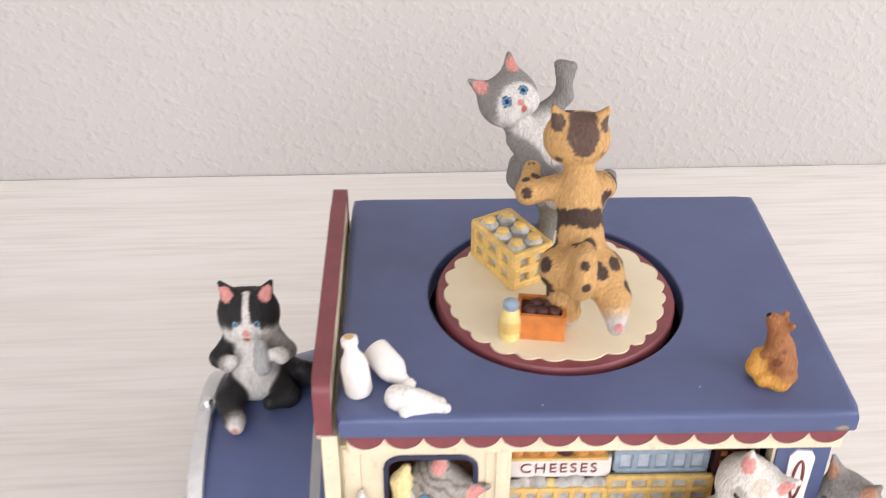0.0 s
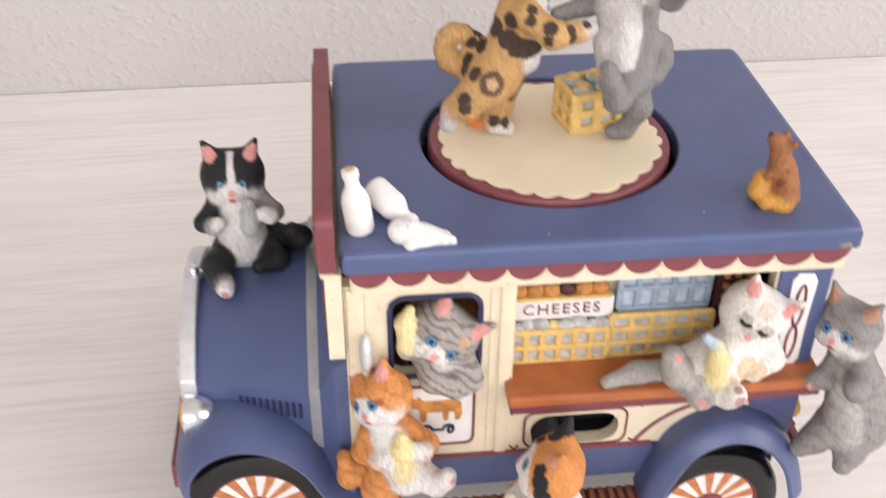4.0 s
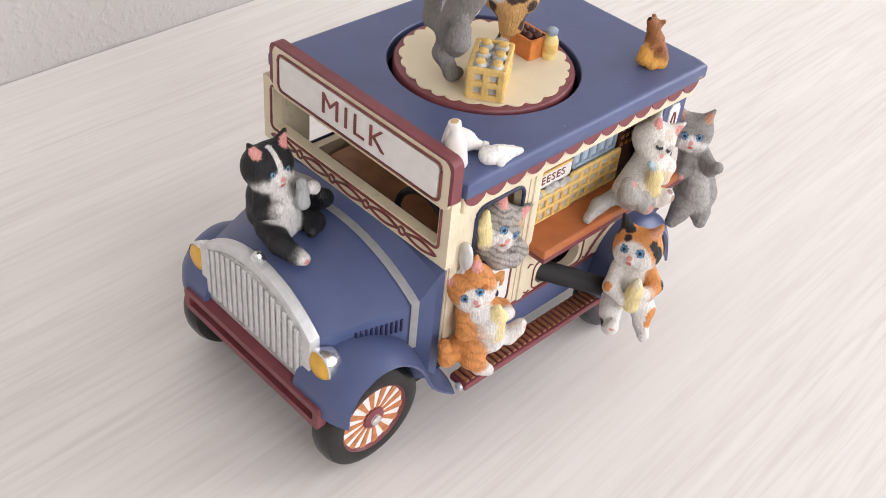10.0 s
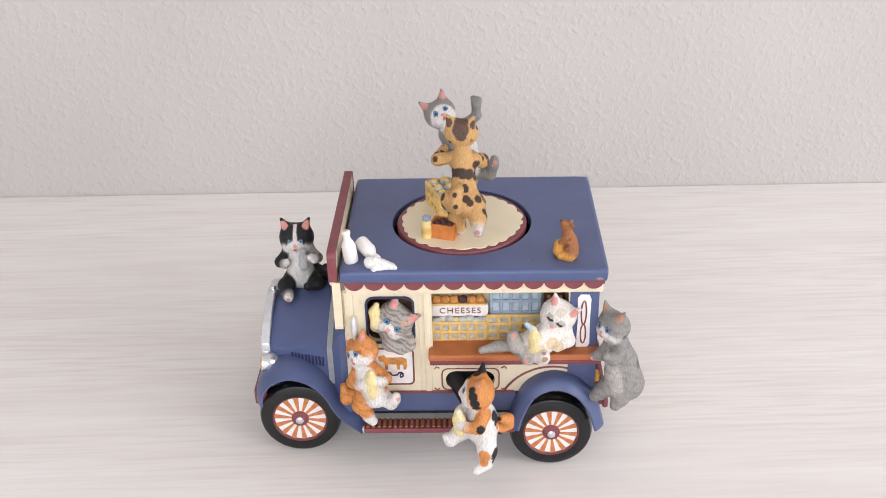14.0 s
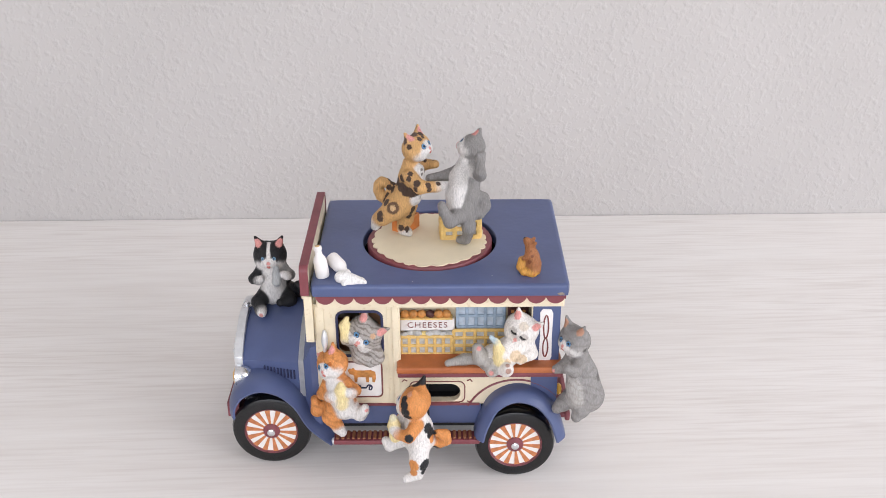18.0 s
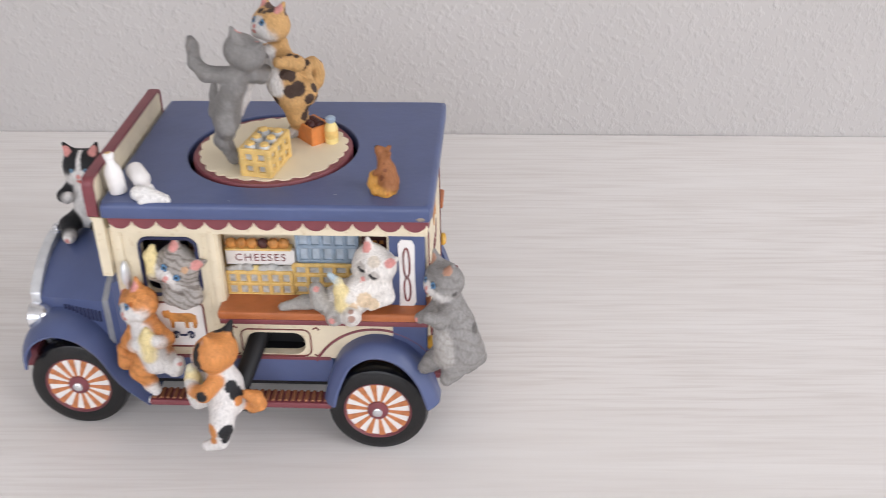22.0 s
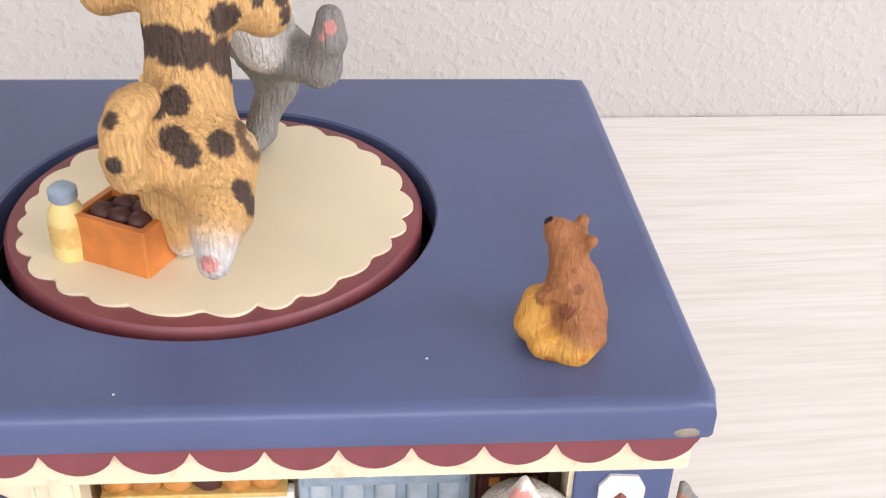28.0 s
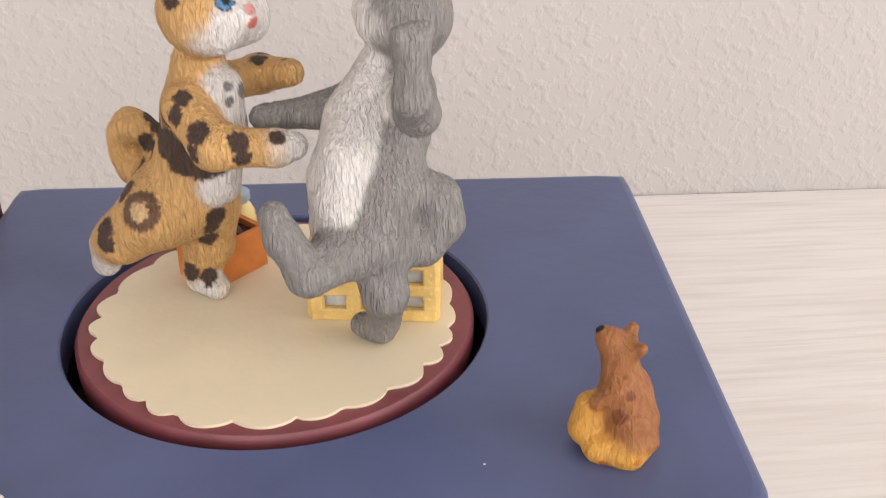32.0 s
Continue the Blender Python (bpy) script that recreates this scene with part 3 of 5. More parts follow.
def cow(parent, at, s, k):
    """A flat painted cow standing in profile."""
    x, y, z = at
    pts = [(-8, 3.2), (-7.2, 4.6), (-6, 4.2), (-5, 5), (-3.6, 3.4), (0, 3.2), (5, 3.4), (7.4, 2.2), (7.7, -2), (6.9, -4.6), (5.6, -4.6), (5.5, -1.4), (3.8, -1.3), (3.6, -4.6), (2.2, -4.6), (1.8, -1.2), (-2.6, -1.2), (-3, -4.6), (-4.4, -4.6), (-4.6, -0.6), (-5.4, 0.6), (-7, 0.9)]
    part("painted_cow", prism([(x + a * k, z + b * k) for a, b in pts], "y", y, y + s * 0.3), BREAD, parent)


def scroll(parent, at, w):
    x, y, z = at
    curl = [(w * (0.62 - 0.34 * (1 - q / 14) * math.cos(q * 0.62)) + w * 0.28 * q / 14 * 0.2, 1.9 * (1 - 0.55 * q / 14) * math.sin(q * 0.62)) for q in range(15)]
    line = [(x - a, y, z + b) for a, b in curl[::-1]] + [(x + a, y, z + b) for a, b in curl]
    part("painted_scroll", tube(line, 0.45, 5), BLUE_DARK, parent)


def build_front():
    cab = part("windscreen_frame", holed([(-38.6, 84), (59.2, 84), (59.2, 110.5), (-38.6, 110.5)], rounded(-33.5, 53.5, 91.5, 107.5, 1.5, 3), "x", -42.2, -38.2), CREAM, truck, "cream windscreen frame with red-brown lining")
    part("frame_line", tube([(-42.4, p[0], p[1]) for p in rounded(-34.6, 54.6, 90.3, 108.4, 2, 3)], 0.5, 5, None, True), LINE, cab)
    bm = None
    for k in range(5):
        y = -26.5 + k * 18.4
        bm = tube([(-42.4, y + 7.4 * math.sin(2 * math.pi * q / 24), 87.2 + 1.7 * math.cos(2 * math.pi * q / 24) * (0.6 + 0.4 * math.cos(4 * math.pi * q / 24))) for q in range(24)], 0.5, 5, bm, True)
        bm = tube([(-42.4, y + 9.2 + 1.5 * math.sin(2 * math.pi * q / 12), 87.2 + 1.5 * math.cos(2 * math.pi * q / 12)) for q in range(12)], 0.5, 5, bm, True) if k < 4 else bm
    part("frame_pattern", bm, LINE, cab)
    # sign board over the windscreen
    board = part("sign_board", prism(rounded(-38.2, 52.6, 107.5, 126.4, 3, 4), "x", -43.3, -39.6, 0.5), CREAM, truck, "cream sign board with a maroon edge")
    # maroon edging round the top and the ends
    top = [p for p in rounded(-39.2, 53.4, 106.9, 127.2, 3.4, 5) if p[1] > 113]
    path = [(53.4, 111.5)] + top + [(-39.2, 111.5)]
    own = bmesh.new()
    rows = []
    for (y, z) in path:
        cy = YC - 2.8
        oy = 0.9 if y > cy + 44 else (-0.9 if y < cy - 44 else 0)
        rows.append([own.verts.new((-43.45, y, z)), own.verts.new((-39.2, y, z)), own.verts.new((-39.2, y - oy * 1.6, z - 1.2)), own.verts.new((-43.45, y - oy * 1.6, z - 1.2))])
    for p, q in zip(rows, rows[1:]):
        for c in range(4):
            own.faces.new((p[c], p[(c + 1) % 4], q[(c + 1) % 4], q[c]))
    own.faces.new(rows[0]), own.faces.new(rows[-1][::-1])
    bmesh.ops.recalc_face_normals(own, faces=own.faces)
    part("board_edge", own, MAROON, board, "maroon board edge")
    part("sign_face", prism(rounded(-33, 47.4, 110.4, 123.2, 2, 3), "x", -43.8, -43.2), WHITE, board)
    part("sign_border", tube([(-43.6, p[0], p[1]) for p in rounded(-34, 48.4, 109.6, 124.0, 2.4, 3)], 0.5, 5, None, True), LINE, board)
    bm = letters("MILK", 11.6, 0.2)
    # the letters read from the front: their right is -y, their up is z, their face is -x
    m = Matrix(((0, 0, -1), (-1, 0, 0), (0, 1, 0))).to_4x4()
    m.translation = (-44.0, 8, 116.9)
    bmesh.ops.transform(bm, matrix=Matrix(m) @ Matrix.Diagonal((1.15, 1, 1, 1)), verts=bm.verts)
    part("sign_letters", bm, LINE, board, "brown-red letters MILK")
    # cowl between windscreen and bonnet
    def section(x, half, shoulder, crown, low):
        out = [(x, YC - half, low), (x, YC - half, shoulder - 3)]
        for q in range(0, 13):
            t = q / 12
            yy = YC - half + 2 * half * t
            k = abs(2 * t - 1)
            zz = shoulder + (crown - shoulder) * (1 - k ** 2.2)
            out.append((x, yy, zz))
        out += [(x, YC + half, shoulder - 3), (x, YC + half, low)]
        return out

    def loft(secs):
        b = bmesh.new()
        vs = [[b.verts.new(p) for p in s_] for s_ in secs]
        for r0, r1 in zip(vs, vs[1:]):
            for k in range(len(r0) - 1):
                b.faces.new((r0[k], r0[k + 1], r1[k + 1], r1[k]))
            b.faces.new((r0[-1], r0[0], r1[0], r1[-1]))
        b.faces.new(vs[0]), b.faces.new(vs[-1][::-1])
        bmesh.ops.recalc_face_normals(b, faces=b.faces)
        return b

    part("cowl", loft([section(-46.5, 41.5, 66.5, 79.5, 30), section(-44.5, 43, 70, 81.5, 30), section(-41.5, 45.4, 78, 84.6, 30), section(-37.5, 45.4, 80, 85, 30)]), BLUE, truck)
    hood = part("bonnet", loft([section(-79.8, 31, 61.5, 73.5, 34), section(-77.5, 32, 62.4, 74.6, 34), section(-63, 36.6, 64.5, 76.8, 34), section(-46.4, 41.2, 66.3, 79.2, 34)]), BLUE, truck, "blue rounded bonnet with side louvres")
    s1, s2 = section(-48.6, 41.4, 66.8, 79.8, 46), section(-45.7, 42.2, 67.6, 80.4, 46)
    b = bmesh.new()
    v1, v2 = [b.verts.new(p) for p in s1], [b.verts.new(p) for p in s2]
    for k in range(len(v1) - 1):
        b.faces.new((v1[k], v1[k + 1], v2[k + 1], v2[k]))
    bmesh.ops.solidify(b, geom=b.faces[:], thickness=0.9)
    part("bonnet_strap", b, SILVER, hood, "silver band across the bonnet")
    for s in (-1, 1):
        me = done(rbox(-0.5, 0.5, -0.7, 0.7, 0, 5.5, 0.25, 1), "louvre", BLUE_DARK)
        for k in range(10):
            x = -67.5 + 1.8 * k
            o = new("louvre", me)
            o.parent = hood
            half = 35.2 + (x + 67.5) * 0.278
            o.matrix_basis = pose(x * MM, (YC + s * (half + 0.05)) * MM, 55.5 * MM)
    # grille
    def arch(inset):
        pts = [(YC - 31.5 + inset, 39 + inset), (YC - 31.5 + inset, 63.5)]
        for q in range(1, 12):
            t = q / 12
            k = abs(2 * t - 1)
            pts.append((YC - 31.5 + inset + (63 - 2 * inset) * t, 63.5 + (13.5 - inset) * (1 - k ** 2.2)))
        return pts + [(YC + 31.5 - inset, 63.5), (YC + 31.5 - inset, 39 + inset)]

    gr = part("grille", prism(arch(0), "x", -84, -79.6, 0.5), SILVER, truck, "silver radiator grille with upright bars")
    part("grille_core", prism(arch(4.2), "x", -84.4, -83.6), GREY, gr)
    for k in range(17):
        y = YC - 25.5 + 51 * k / 16
        t = abs(y - YC) / 31.5
        me = rbox(-85.2, -84.2, y - 0.95, y + 0.95, 45.5, 62 + 9.5 * (1 - t ** 2.2), 0.35, 1)
        part("grille_bar", me, SILVER, gr)
    part("radiator_cap", lathe([(2.6, 0), (2.6, 1), (1.6, 1.4), (1.8, 2.4), (1.2, 3.2), (0, 3.5)], 16, "z", (-81, YC, 76.2)), CHROME, gr)
    # bumper: long hollow maroon frame
    bp = part("front_bumper", holed(rounded(-31, 48, 32, 41.5, 1.5, 3), rounded(-28, 45, 34.8, 38.8, 1, 2), "x", -88.2, -82), MAROON, truck, "long maroon front bumper")
    part("bumper_back", rbox(-85, -82.5, -28.5, 45.5, 34.4, 39.2, 0), DARKBROWN, bp)
    part("chassis", rbox(-72, 80, YC - 20, YC + 20, 16, 30, 1), BLACK, truck)
    for s in (-1, 1):
        y = YC + s * 34.8
        hl = part("headlamp", lathe([(0, 6.5), (2.5, 6), (4.8, 3.6), (5.9, 0), (6.1, -2.2), (5.6, -2.6)], 24, "x", (-80.5, y, 54.6)), CHROME, truck, "silver headlamp with an amber lens")
        part("lens", lathe([(5.5, -2.2), (4.4, -3.2), (2.4, -3.9), (0, -4.1)], 24, "x", (-80.5, y, 54.6)), LAMP, hl, "amber lens")
        part("lamp_foot", tube([(-79, y, 48), (-79, y - s * 2, 40)], 1.4, 8), SILVER, hl)


def fender(path, y_out, y_in, name, thick=2.2, lip=2.6):
    """Mudguard: an arched section carried along its side outline."""
    b = bmesh.new()
    rows = []
    n = len(path)
    for i, (x, z) in enumerate(path):
        dx, dz = path[min(i + 1, n - 1)][0] - path[max(i - 1, 0)][0], path[min(i + 1, n - 1)][1] - path[max(i - 1, 0)][1]
        ln = math.hypot(dx, dz)
        nx, nz = -dz / ln, dx / ln
        ring = []
        m = 8
        for q in range(m + 1):
            t = q / m
            drop = lip * max(0, (0.45 - t) / 0.45) ** 2
            ring.append(b.verts.new((x - nx * drop, y_out + (y_in - y_out) * t, z - nz * drop)))
        for q in range(m, -1, -1):
            t = q / m
            drop = thick + (lip - 1.2) * max(0, (0.45 - t) / 0.45) ** 2
            ring.append(b.verts.new((x - nx * drop, y_out + (y_in - y_out) * t + (0.6 if y_in > y_out else -0.6) * (1 - t), z - nz * drop)))
        rows.append(ring)
    for r0, r1 in zip(rows, rows[1:]):
        for k in range(len(r0)):
            j = (k + 1) % len(r0)
            b.faces.new((r0[k], r0[j], r1[j], r1[k]))
    b.faces.new(rows[0]), b.faces.new(rows[-1][::-1])
    bmesh.ops.recalc_face_normals(b, faces=b.faces)
    return part("mudguard", b, BLUE, truck, name)


def smooth_path(pts, n=28):
    """Points along a smooth line through the given ones."""
    out = []
    m = len(pts)
    for i in range(n + 1):
        u = i / n * (m - 1)
        k = min(int(u), m - 2)
        t = u - k
        p = [pts[max(0, min(m - 1, k + d))] for d in (-1, 0, 1, 2)]
        out.append(tuple(0.5 * (2 * p[1][c] + (p[2][c] - p[0][c]) * t + (2 * p[0][c] - 5 * p[1][c] + 4 * p[2][c] - p[3][c]) * t * t + (3 * p[1][c] - p[0][c] - 3 * p[2][c] + p[3][c]) * t ** 3) for c in (0, 1)))
    return out


def build_wheels():
    front = smooth_path([(-87, 38), (-86, 46), (-80, 54.5), (-69, 59), (-57, 56), (-47.5, 47), (-40.5, 33.5), (-30, 23.5)])
    rear = smooth_path([(43, 27), (45.5, 37), (52, 50), (64, 56.3), (77, 53), (86.5, 42), (91.5, 27)])
    for s in (-1, 1):
        fender(front, YC + (-51.5 if s < 0 else 46.5), YC + s * 26, "swept blue front mudguard", lip=3.6)
        fender(rear, YC + s * 57, YC + s * 45, "blue rear mudguard", lip=4.4)
    tyre_me = done(lathe([(13.8, -5), (17.6, -5.6), (20.4, -4.3), (21.3, -2), (21.3, 2), (20.4, 4.3), (17.4, 5.6), (13.8, 5)], 48, "y"), "tyre", RUBBER)
    disc_me = done(lathe([(0, 3.8), (13.3, 3.8), (13.5, 4.6), (14.2, 5.3), (14.8, 4.6), (14.4, -4), (0, -4)], 40, "y"), "rim", MAROON)
    hub_me = done(lathe([(4.6, 3.9), (4.4, 5), (2.6, 5.6), (0, 5.7)], 24, "y"), "hub", MAROON)
    cap_me = done(lathe([(2.3, 5.4), (2.1, 6.5), (1.0, 7.1), (0, 7.2)], 16, "y"), "hub_cap", CHROME)

    def wedge(a0, a1, r0, r1, y):
        pts = [(r0 * math.cos(a0), r0 * math.sin(a0)), (r1 * math.cos(a0), r1 * math.sin(a0)), (r1 * math.cos((a0 + a1) / 2), r1 * math.sin((a0 + a1) / 2)), (r1 * math.cos(a1), r1 * math.sin(a1)), (r0 * math.cos(a1), r0 * math.sin(a1))]
        return prism(pts, "y", y, -3.7)

    n = 14
    st = 2 * math.pi / n
    spoke_me = done(wedge(-st * 0.23, st * 0.23, 4.2, 13.5, -4.5), "spoke", SPOKE)
    gap_me = done(wedge(-st * 0.29, st * 0.29, 4.6, 13.3, -4.15), "spoke_gap", WHITE)
    for x, z, yo in ((-65.4, 24.6, 39.4), (65, 20.0, 46.2)):
        for s in (-1, 1):
            w = new("wheel", None)
            w.parent = truck
            w.matrix_basis = pose(x * MM, (YC + s * yo) * MM, (z + 0.2) * MM, 0, 7, 0 if s < 0 else 180)
            tagged(w, "black tyred wheel with orange and white spokes")
            t = new("tyre", tyre_me)
            r = new("rim", disc_me)
            for o in (t, r):
                o.parent = w
            for nm, me in (("hub", hub_me), ("hub_cap", cap_me)):
                o = new(nm, me)
                o.parent = w
            for k in range(n):
                for nm, me, off in (("spoke", spoke_me, 0), ("spoke_gap", gap_me, 0.5)):
                    o = new(nm, me)
                    o.parent = w
                    o.matrix_basis = pose(0, 0, 0, 0, 360 / n * (k + off), 0)


def build_rear():
    back = part("rear_wall", rbox(81, 86, NEAR + 0.3, FAR - 0.3, 34, 104, 0.6), BLUE, truck)
    pn = part("rear_panel", rbox(85.5, 86.8, -27.5, 49, 43, 103, 0.5), CREAM, back, "cream rear door with painted lettering")
    bm = tube([(86.9, p[0], p[1]) for p in [(-24, 46), (-24, 97), (-20, 98.5), (8, 99.5), (10.5, 101), (13, 99.5), (43, 98.5), (46, 97), (46, 46)]], 0.5, 5, None, True)
    part("panel_border", bm, LINE, pn)
    for txt, size, z in (("MILK", 10.2, 73),):
        lb = letters(txt, size, 0.15)
        m = Matrix(((0, 0, 1), (1, 0, 0), (0, 1, 0))).to_4x4() @ Matrix.Rotation(radians(9), 4, "Z")
        m.translation = (86.95, 11, z)
        bmesh.ops.transform(lb, matrix=m, verts=lb.verts)
        part("panel_letters", lb, MAROON, pn, "brown-red letters MILK")
    pts = [(-6, 2.5), (-5, 4.5), (-3, 4.5), (-1.5, 3), (4.5, 3), (6, 1.5), (6.2, -5.5), (4.6, -5.5), (4.2, -1), (-2, -1), (-2.6, -5.5), (-4.2, -5.5), (-4.2, 0.5)]
    part("painted_cow", prism([(11 + a * 1.1, 90 + b * 1.1) for a, b in pts], "x", 86.8, 87.2), BREAD, pn)
    for y in (8, 13.5):
        part("painted_drop", lathe([(0, -0.4), (2.2, -0.2), (2.4, 0.2), (1.4, 0.5), (0, 0.6)], 14, "x", (86.9, y, 62)), GREY, pn)
    bow = [(9.5 * math.sin(2 * math.pi * q / 28), 3.2 * math.sin(4 * math.pi * q / 28)) for q in range(28)]
    part("painted_scroll", tube([(87, 11 + a - 0.12 * b, 53.5 + b + 0.16 * a) for a, b in bow], 0.6, 5, None, True), BLUE_DARK, pn)
    rb = part("rear_bumper", rbox(86.2, 93.5, -30.5, 55.5, 30.0, 33.0, 0.8), MAROON, truck, "maroon rear step")
    part("bumper_lip", rbox(92, 94.8, -31, 56, 28.4, 33.8, 0.8), MAROON, rb)
    for y in (-32, 53):
        tl = part("tail_lamp", lathe([(0, -1), (2.6, -0.8), (3.2, 0.8), (2.4, 2), (0, 2.4)], 16, "x", (87, y, 50)), LAMP, truck, "small amber tail lamp")


def crate(parent_name, x0, x1, y, z0, z1, cols, rows, material, filler, depth=4.0):
    """A relief crate standing in the serving window: frame, bars and goods behind them."""
    own = new("goods_crate", None)
    own.matrix_world = BODY
    back = part("crate_filler", rbox(x0 + 0.4, x1 - 0.4, y + 0.9, y + depth, z0, z1 - 0.8, 0.3), filler, own)
    w, h = (x1 - x0), (z1 - z0)
    for k in range(cols + 1):
        xx = x0 + w * k / cols
        part("crate_bar", rbox(xx - 0.85, xx + 0.85, y, y + 1.4, z0, z1, 0.3, 1), material, own)
    for k in range(rows + 1):
        zz = z0 + h * k / rows
        part("crate_rail", rbox(x0 - 0.3, x1 + 0.3, y - 0.25, y + 1.2, zz - 0.8, zz + 0.8, 0.3, 1), material, own)
    return own


def build_goods():
    y = NEAR + 8.2
    for args, lab in ((("a", 5.2, 31.5, y - 2.6, 70.6, 81.2, 6, 2, YELLOW, GREY), "yellow crate of pale bottles in the serving window"),
                      (("b", 32.6, 60, y - 1.6, 70.6, 84.4, 5, 3, YELLOW, GREY), "yellow crate with grey goods on the counter"),
                      (("c", 34.5, 58.5, y + 0.4, 85.2, 98.8, 5, 2, GREYBLUE, PALEBLUE), "grey-blue crate of milk bottles in the window")):
        c = crate(*args)
        tagged(c, lab, "crate", "crates in the serving window")
    b = thing("cheese_sign", prism([(5.0, 83.4), (33, 83.4), (33, 90.2), (5.0, 90.2)], "y", y + 0.4, y + 2.4, 0.2), WHITE, "cream sign lettered CHEESES in brown", "sign")
    lb = letters("CHEESES", 4.7, 0.15)
    m = Matrix(((1, 0, 0), (0, 0, -1), (0, 1, 0))).to_4x4()
    m.translation = (19, y + 0.25, 86.7)
    bmesh.ops.transform(lb, matrix=m, verts=lb.verts)
    part("sign_letters", lb, LINE, b, "brown-red letters CHEESES")
    for k in range(8):
        x = 7 + 3.3 * k
        thing("cheese", lump(k, 2.7, 1.9, 1.9, (x, y - 0.6 + 0.5 * (k % 2), 81.4 + 0.5 * (k % 3))), PALEYELLOW if k == 3 else GREY, "small pale cheese piled over the crate", "cheese", "cheeses in the window")
    for k in range(6):
        x = 7.5 + 4.3 * k
        thing("bread_loaf", lump(k + 20, 2.5, 1.9, 2.3, (x, y + 1.2, 93)), BREAD if k != 3 else DARKBROWN, "small brown baked loaf on the top shelf", "bread", "loaves in the window")
    thing("bread_tray", rbox(5, 32, y - 0.6, y + 4, 90.3, 91.2, 0.2), YELLOW, "narrow yellow tray under the loaves", "tray")
    bx = thing("brown_box", rbox(60.5, 71, y + 0.4, y + 4.2, 71, 99, 0.4), DARKBROWN, "dark brown chequered box beside the crates", "box")
    sq = done(rbox(-0.8, 0.8, -0.15, 0.15, -0.8, 0.8, 0), "square", BREAD)
    for i in range(3):
        for j in range(4):
            o = new("square", sq)
            o.parent = bx
            o.matrix_basis = Matrix.Translation(((62.8 + 2.9 * i) * MM, (y + 0.35) * MM, (84.5 + 3.4 * j) * MM))


build_roof()
build_sides()
build_front()
build_wheels()
build_rear()
build_goods()
part("paint_chip", lump(77, 1.9, 0.2, 0.8, (85.5, -40.2, 112.4)), SCUFF, truck)


# ---- painted figures: blended round forms, one mesh each ----
WHT, BLK, GRY, LGR, DGR = (0.74, 0.71, 0.68), (0.012, 0.012, 0.014), (0.275, 0.262, 0.25), (0.42, 0.4, 0.375), (0.12, 0.112, 0.105)
ORG, GLD, DBR, PNK, RED = (0.64, 0.26, 0.075), (0.66, 0.39, 0.155), (0.075, 0.045, 0.033), (0.68, 0.3, 0.27), (0.6, 0.16, 0.13)
BLU, CRM, TANF, MLK = (0.11, 0.28, 0.5), (0.72, 0.66, 0.56), (0.55, 0.33, 0.16), (0.8, 0.66, 0.33)


def unit(v):
    v = Vector(v)
    v.normalize()
    return v


def head_of(c, r, fwd, up, fur=GRY, face=WHT, ear=PNK, eye=BLU, open_eyes=True, mask=0.72, blaze=None, ek=0.88):
    """Forms and paint of a kitten's head."""
    c, f, u = Vector(c), unit(fwd), Vector(up)
    s = f.cross(u)
    s.normalize()
    u = s.cross(f)
    P = [(c - s * 0.2 * r, c + s * 0.2 * r, 0.88 * r, 0.88 * r, fur)]
    S = [(c + f * 0.75 * r - u * 0.32 * r, mask * r, face)]
    if blaze:
        S += [(c + f * (0.96 - 0.007 * k * k) * r + u * (0.02 + 0.078 * k) * r, 0.13 * r, blaze) for k in range(12)]
    for d in (-1, 1):
        P.append((c + f * 0.42 * r + s * 0.42 * d * r - u * 0.36 * r, c + f * 0.3 * r + s * 0.52 * d * r - u * 0.34 * r, 0.45 * r, 0.4 * r, face))
        P.append((c + u * 0.58 * r + s * 0.52 * d * r, c + u * 1.28 * r + s * 0.86 * d * r, 0.38 * r, 0.09 * r, fur))
        S.append((c + u * 0.98 * r + s * 0.72 * d * r + f * 0.3 * r, 0.3 * r, ear))
        if open_eyes:
            e = c + f * 0.84 * r + s * 0.36 * d * r + u * 0.14 * r
            # the last, white spot is a glint painted on the pupil
            S += [(e, 0.22 * r * ek, (0.03, 0.03, 0.035)), (e - u * 0.01 * r, 0.185 * r * ek, eye), (e + f * 0.05 * r, 0.1 * r * ek, BLK), (e + f * 0.08 * r + (u * 0.12 * r - s * 0.05 * r) * ek, 0.055 * r * ek, (0.9, 0.9, 0.9))]
    P.append((c + f * 0.66 * r - u * 0.2 * r, c + f * 0.78 * r - u * 0.24 * r, 0.33 * r, 0.3 * r, face))
    S += [(c + f * 1.08 * r - u * 0.12 * r, 0.13 * r, PNK), (c + f * 1.02 * r - u * 0.38 * r, 0.13 * r, RED)]
    return P, S


def waves(p, k):
    """Uneven value in -1..1 over space, for brushed edges."""
    x, y, z = p[:, 0] * k, p[:, 1] * k, p[:, 2] * k
    return (np.sin(1.7 * x + 2.3 * np.sin(0.9 * y)) + np.sin(2.1 * y + 1.9 * np.sin(1.1 * z)) + np.sin(1.3 * z + 2.7 * np.sin(0.8 * x + 1.0))) / 3


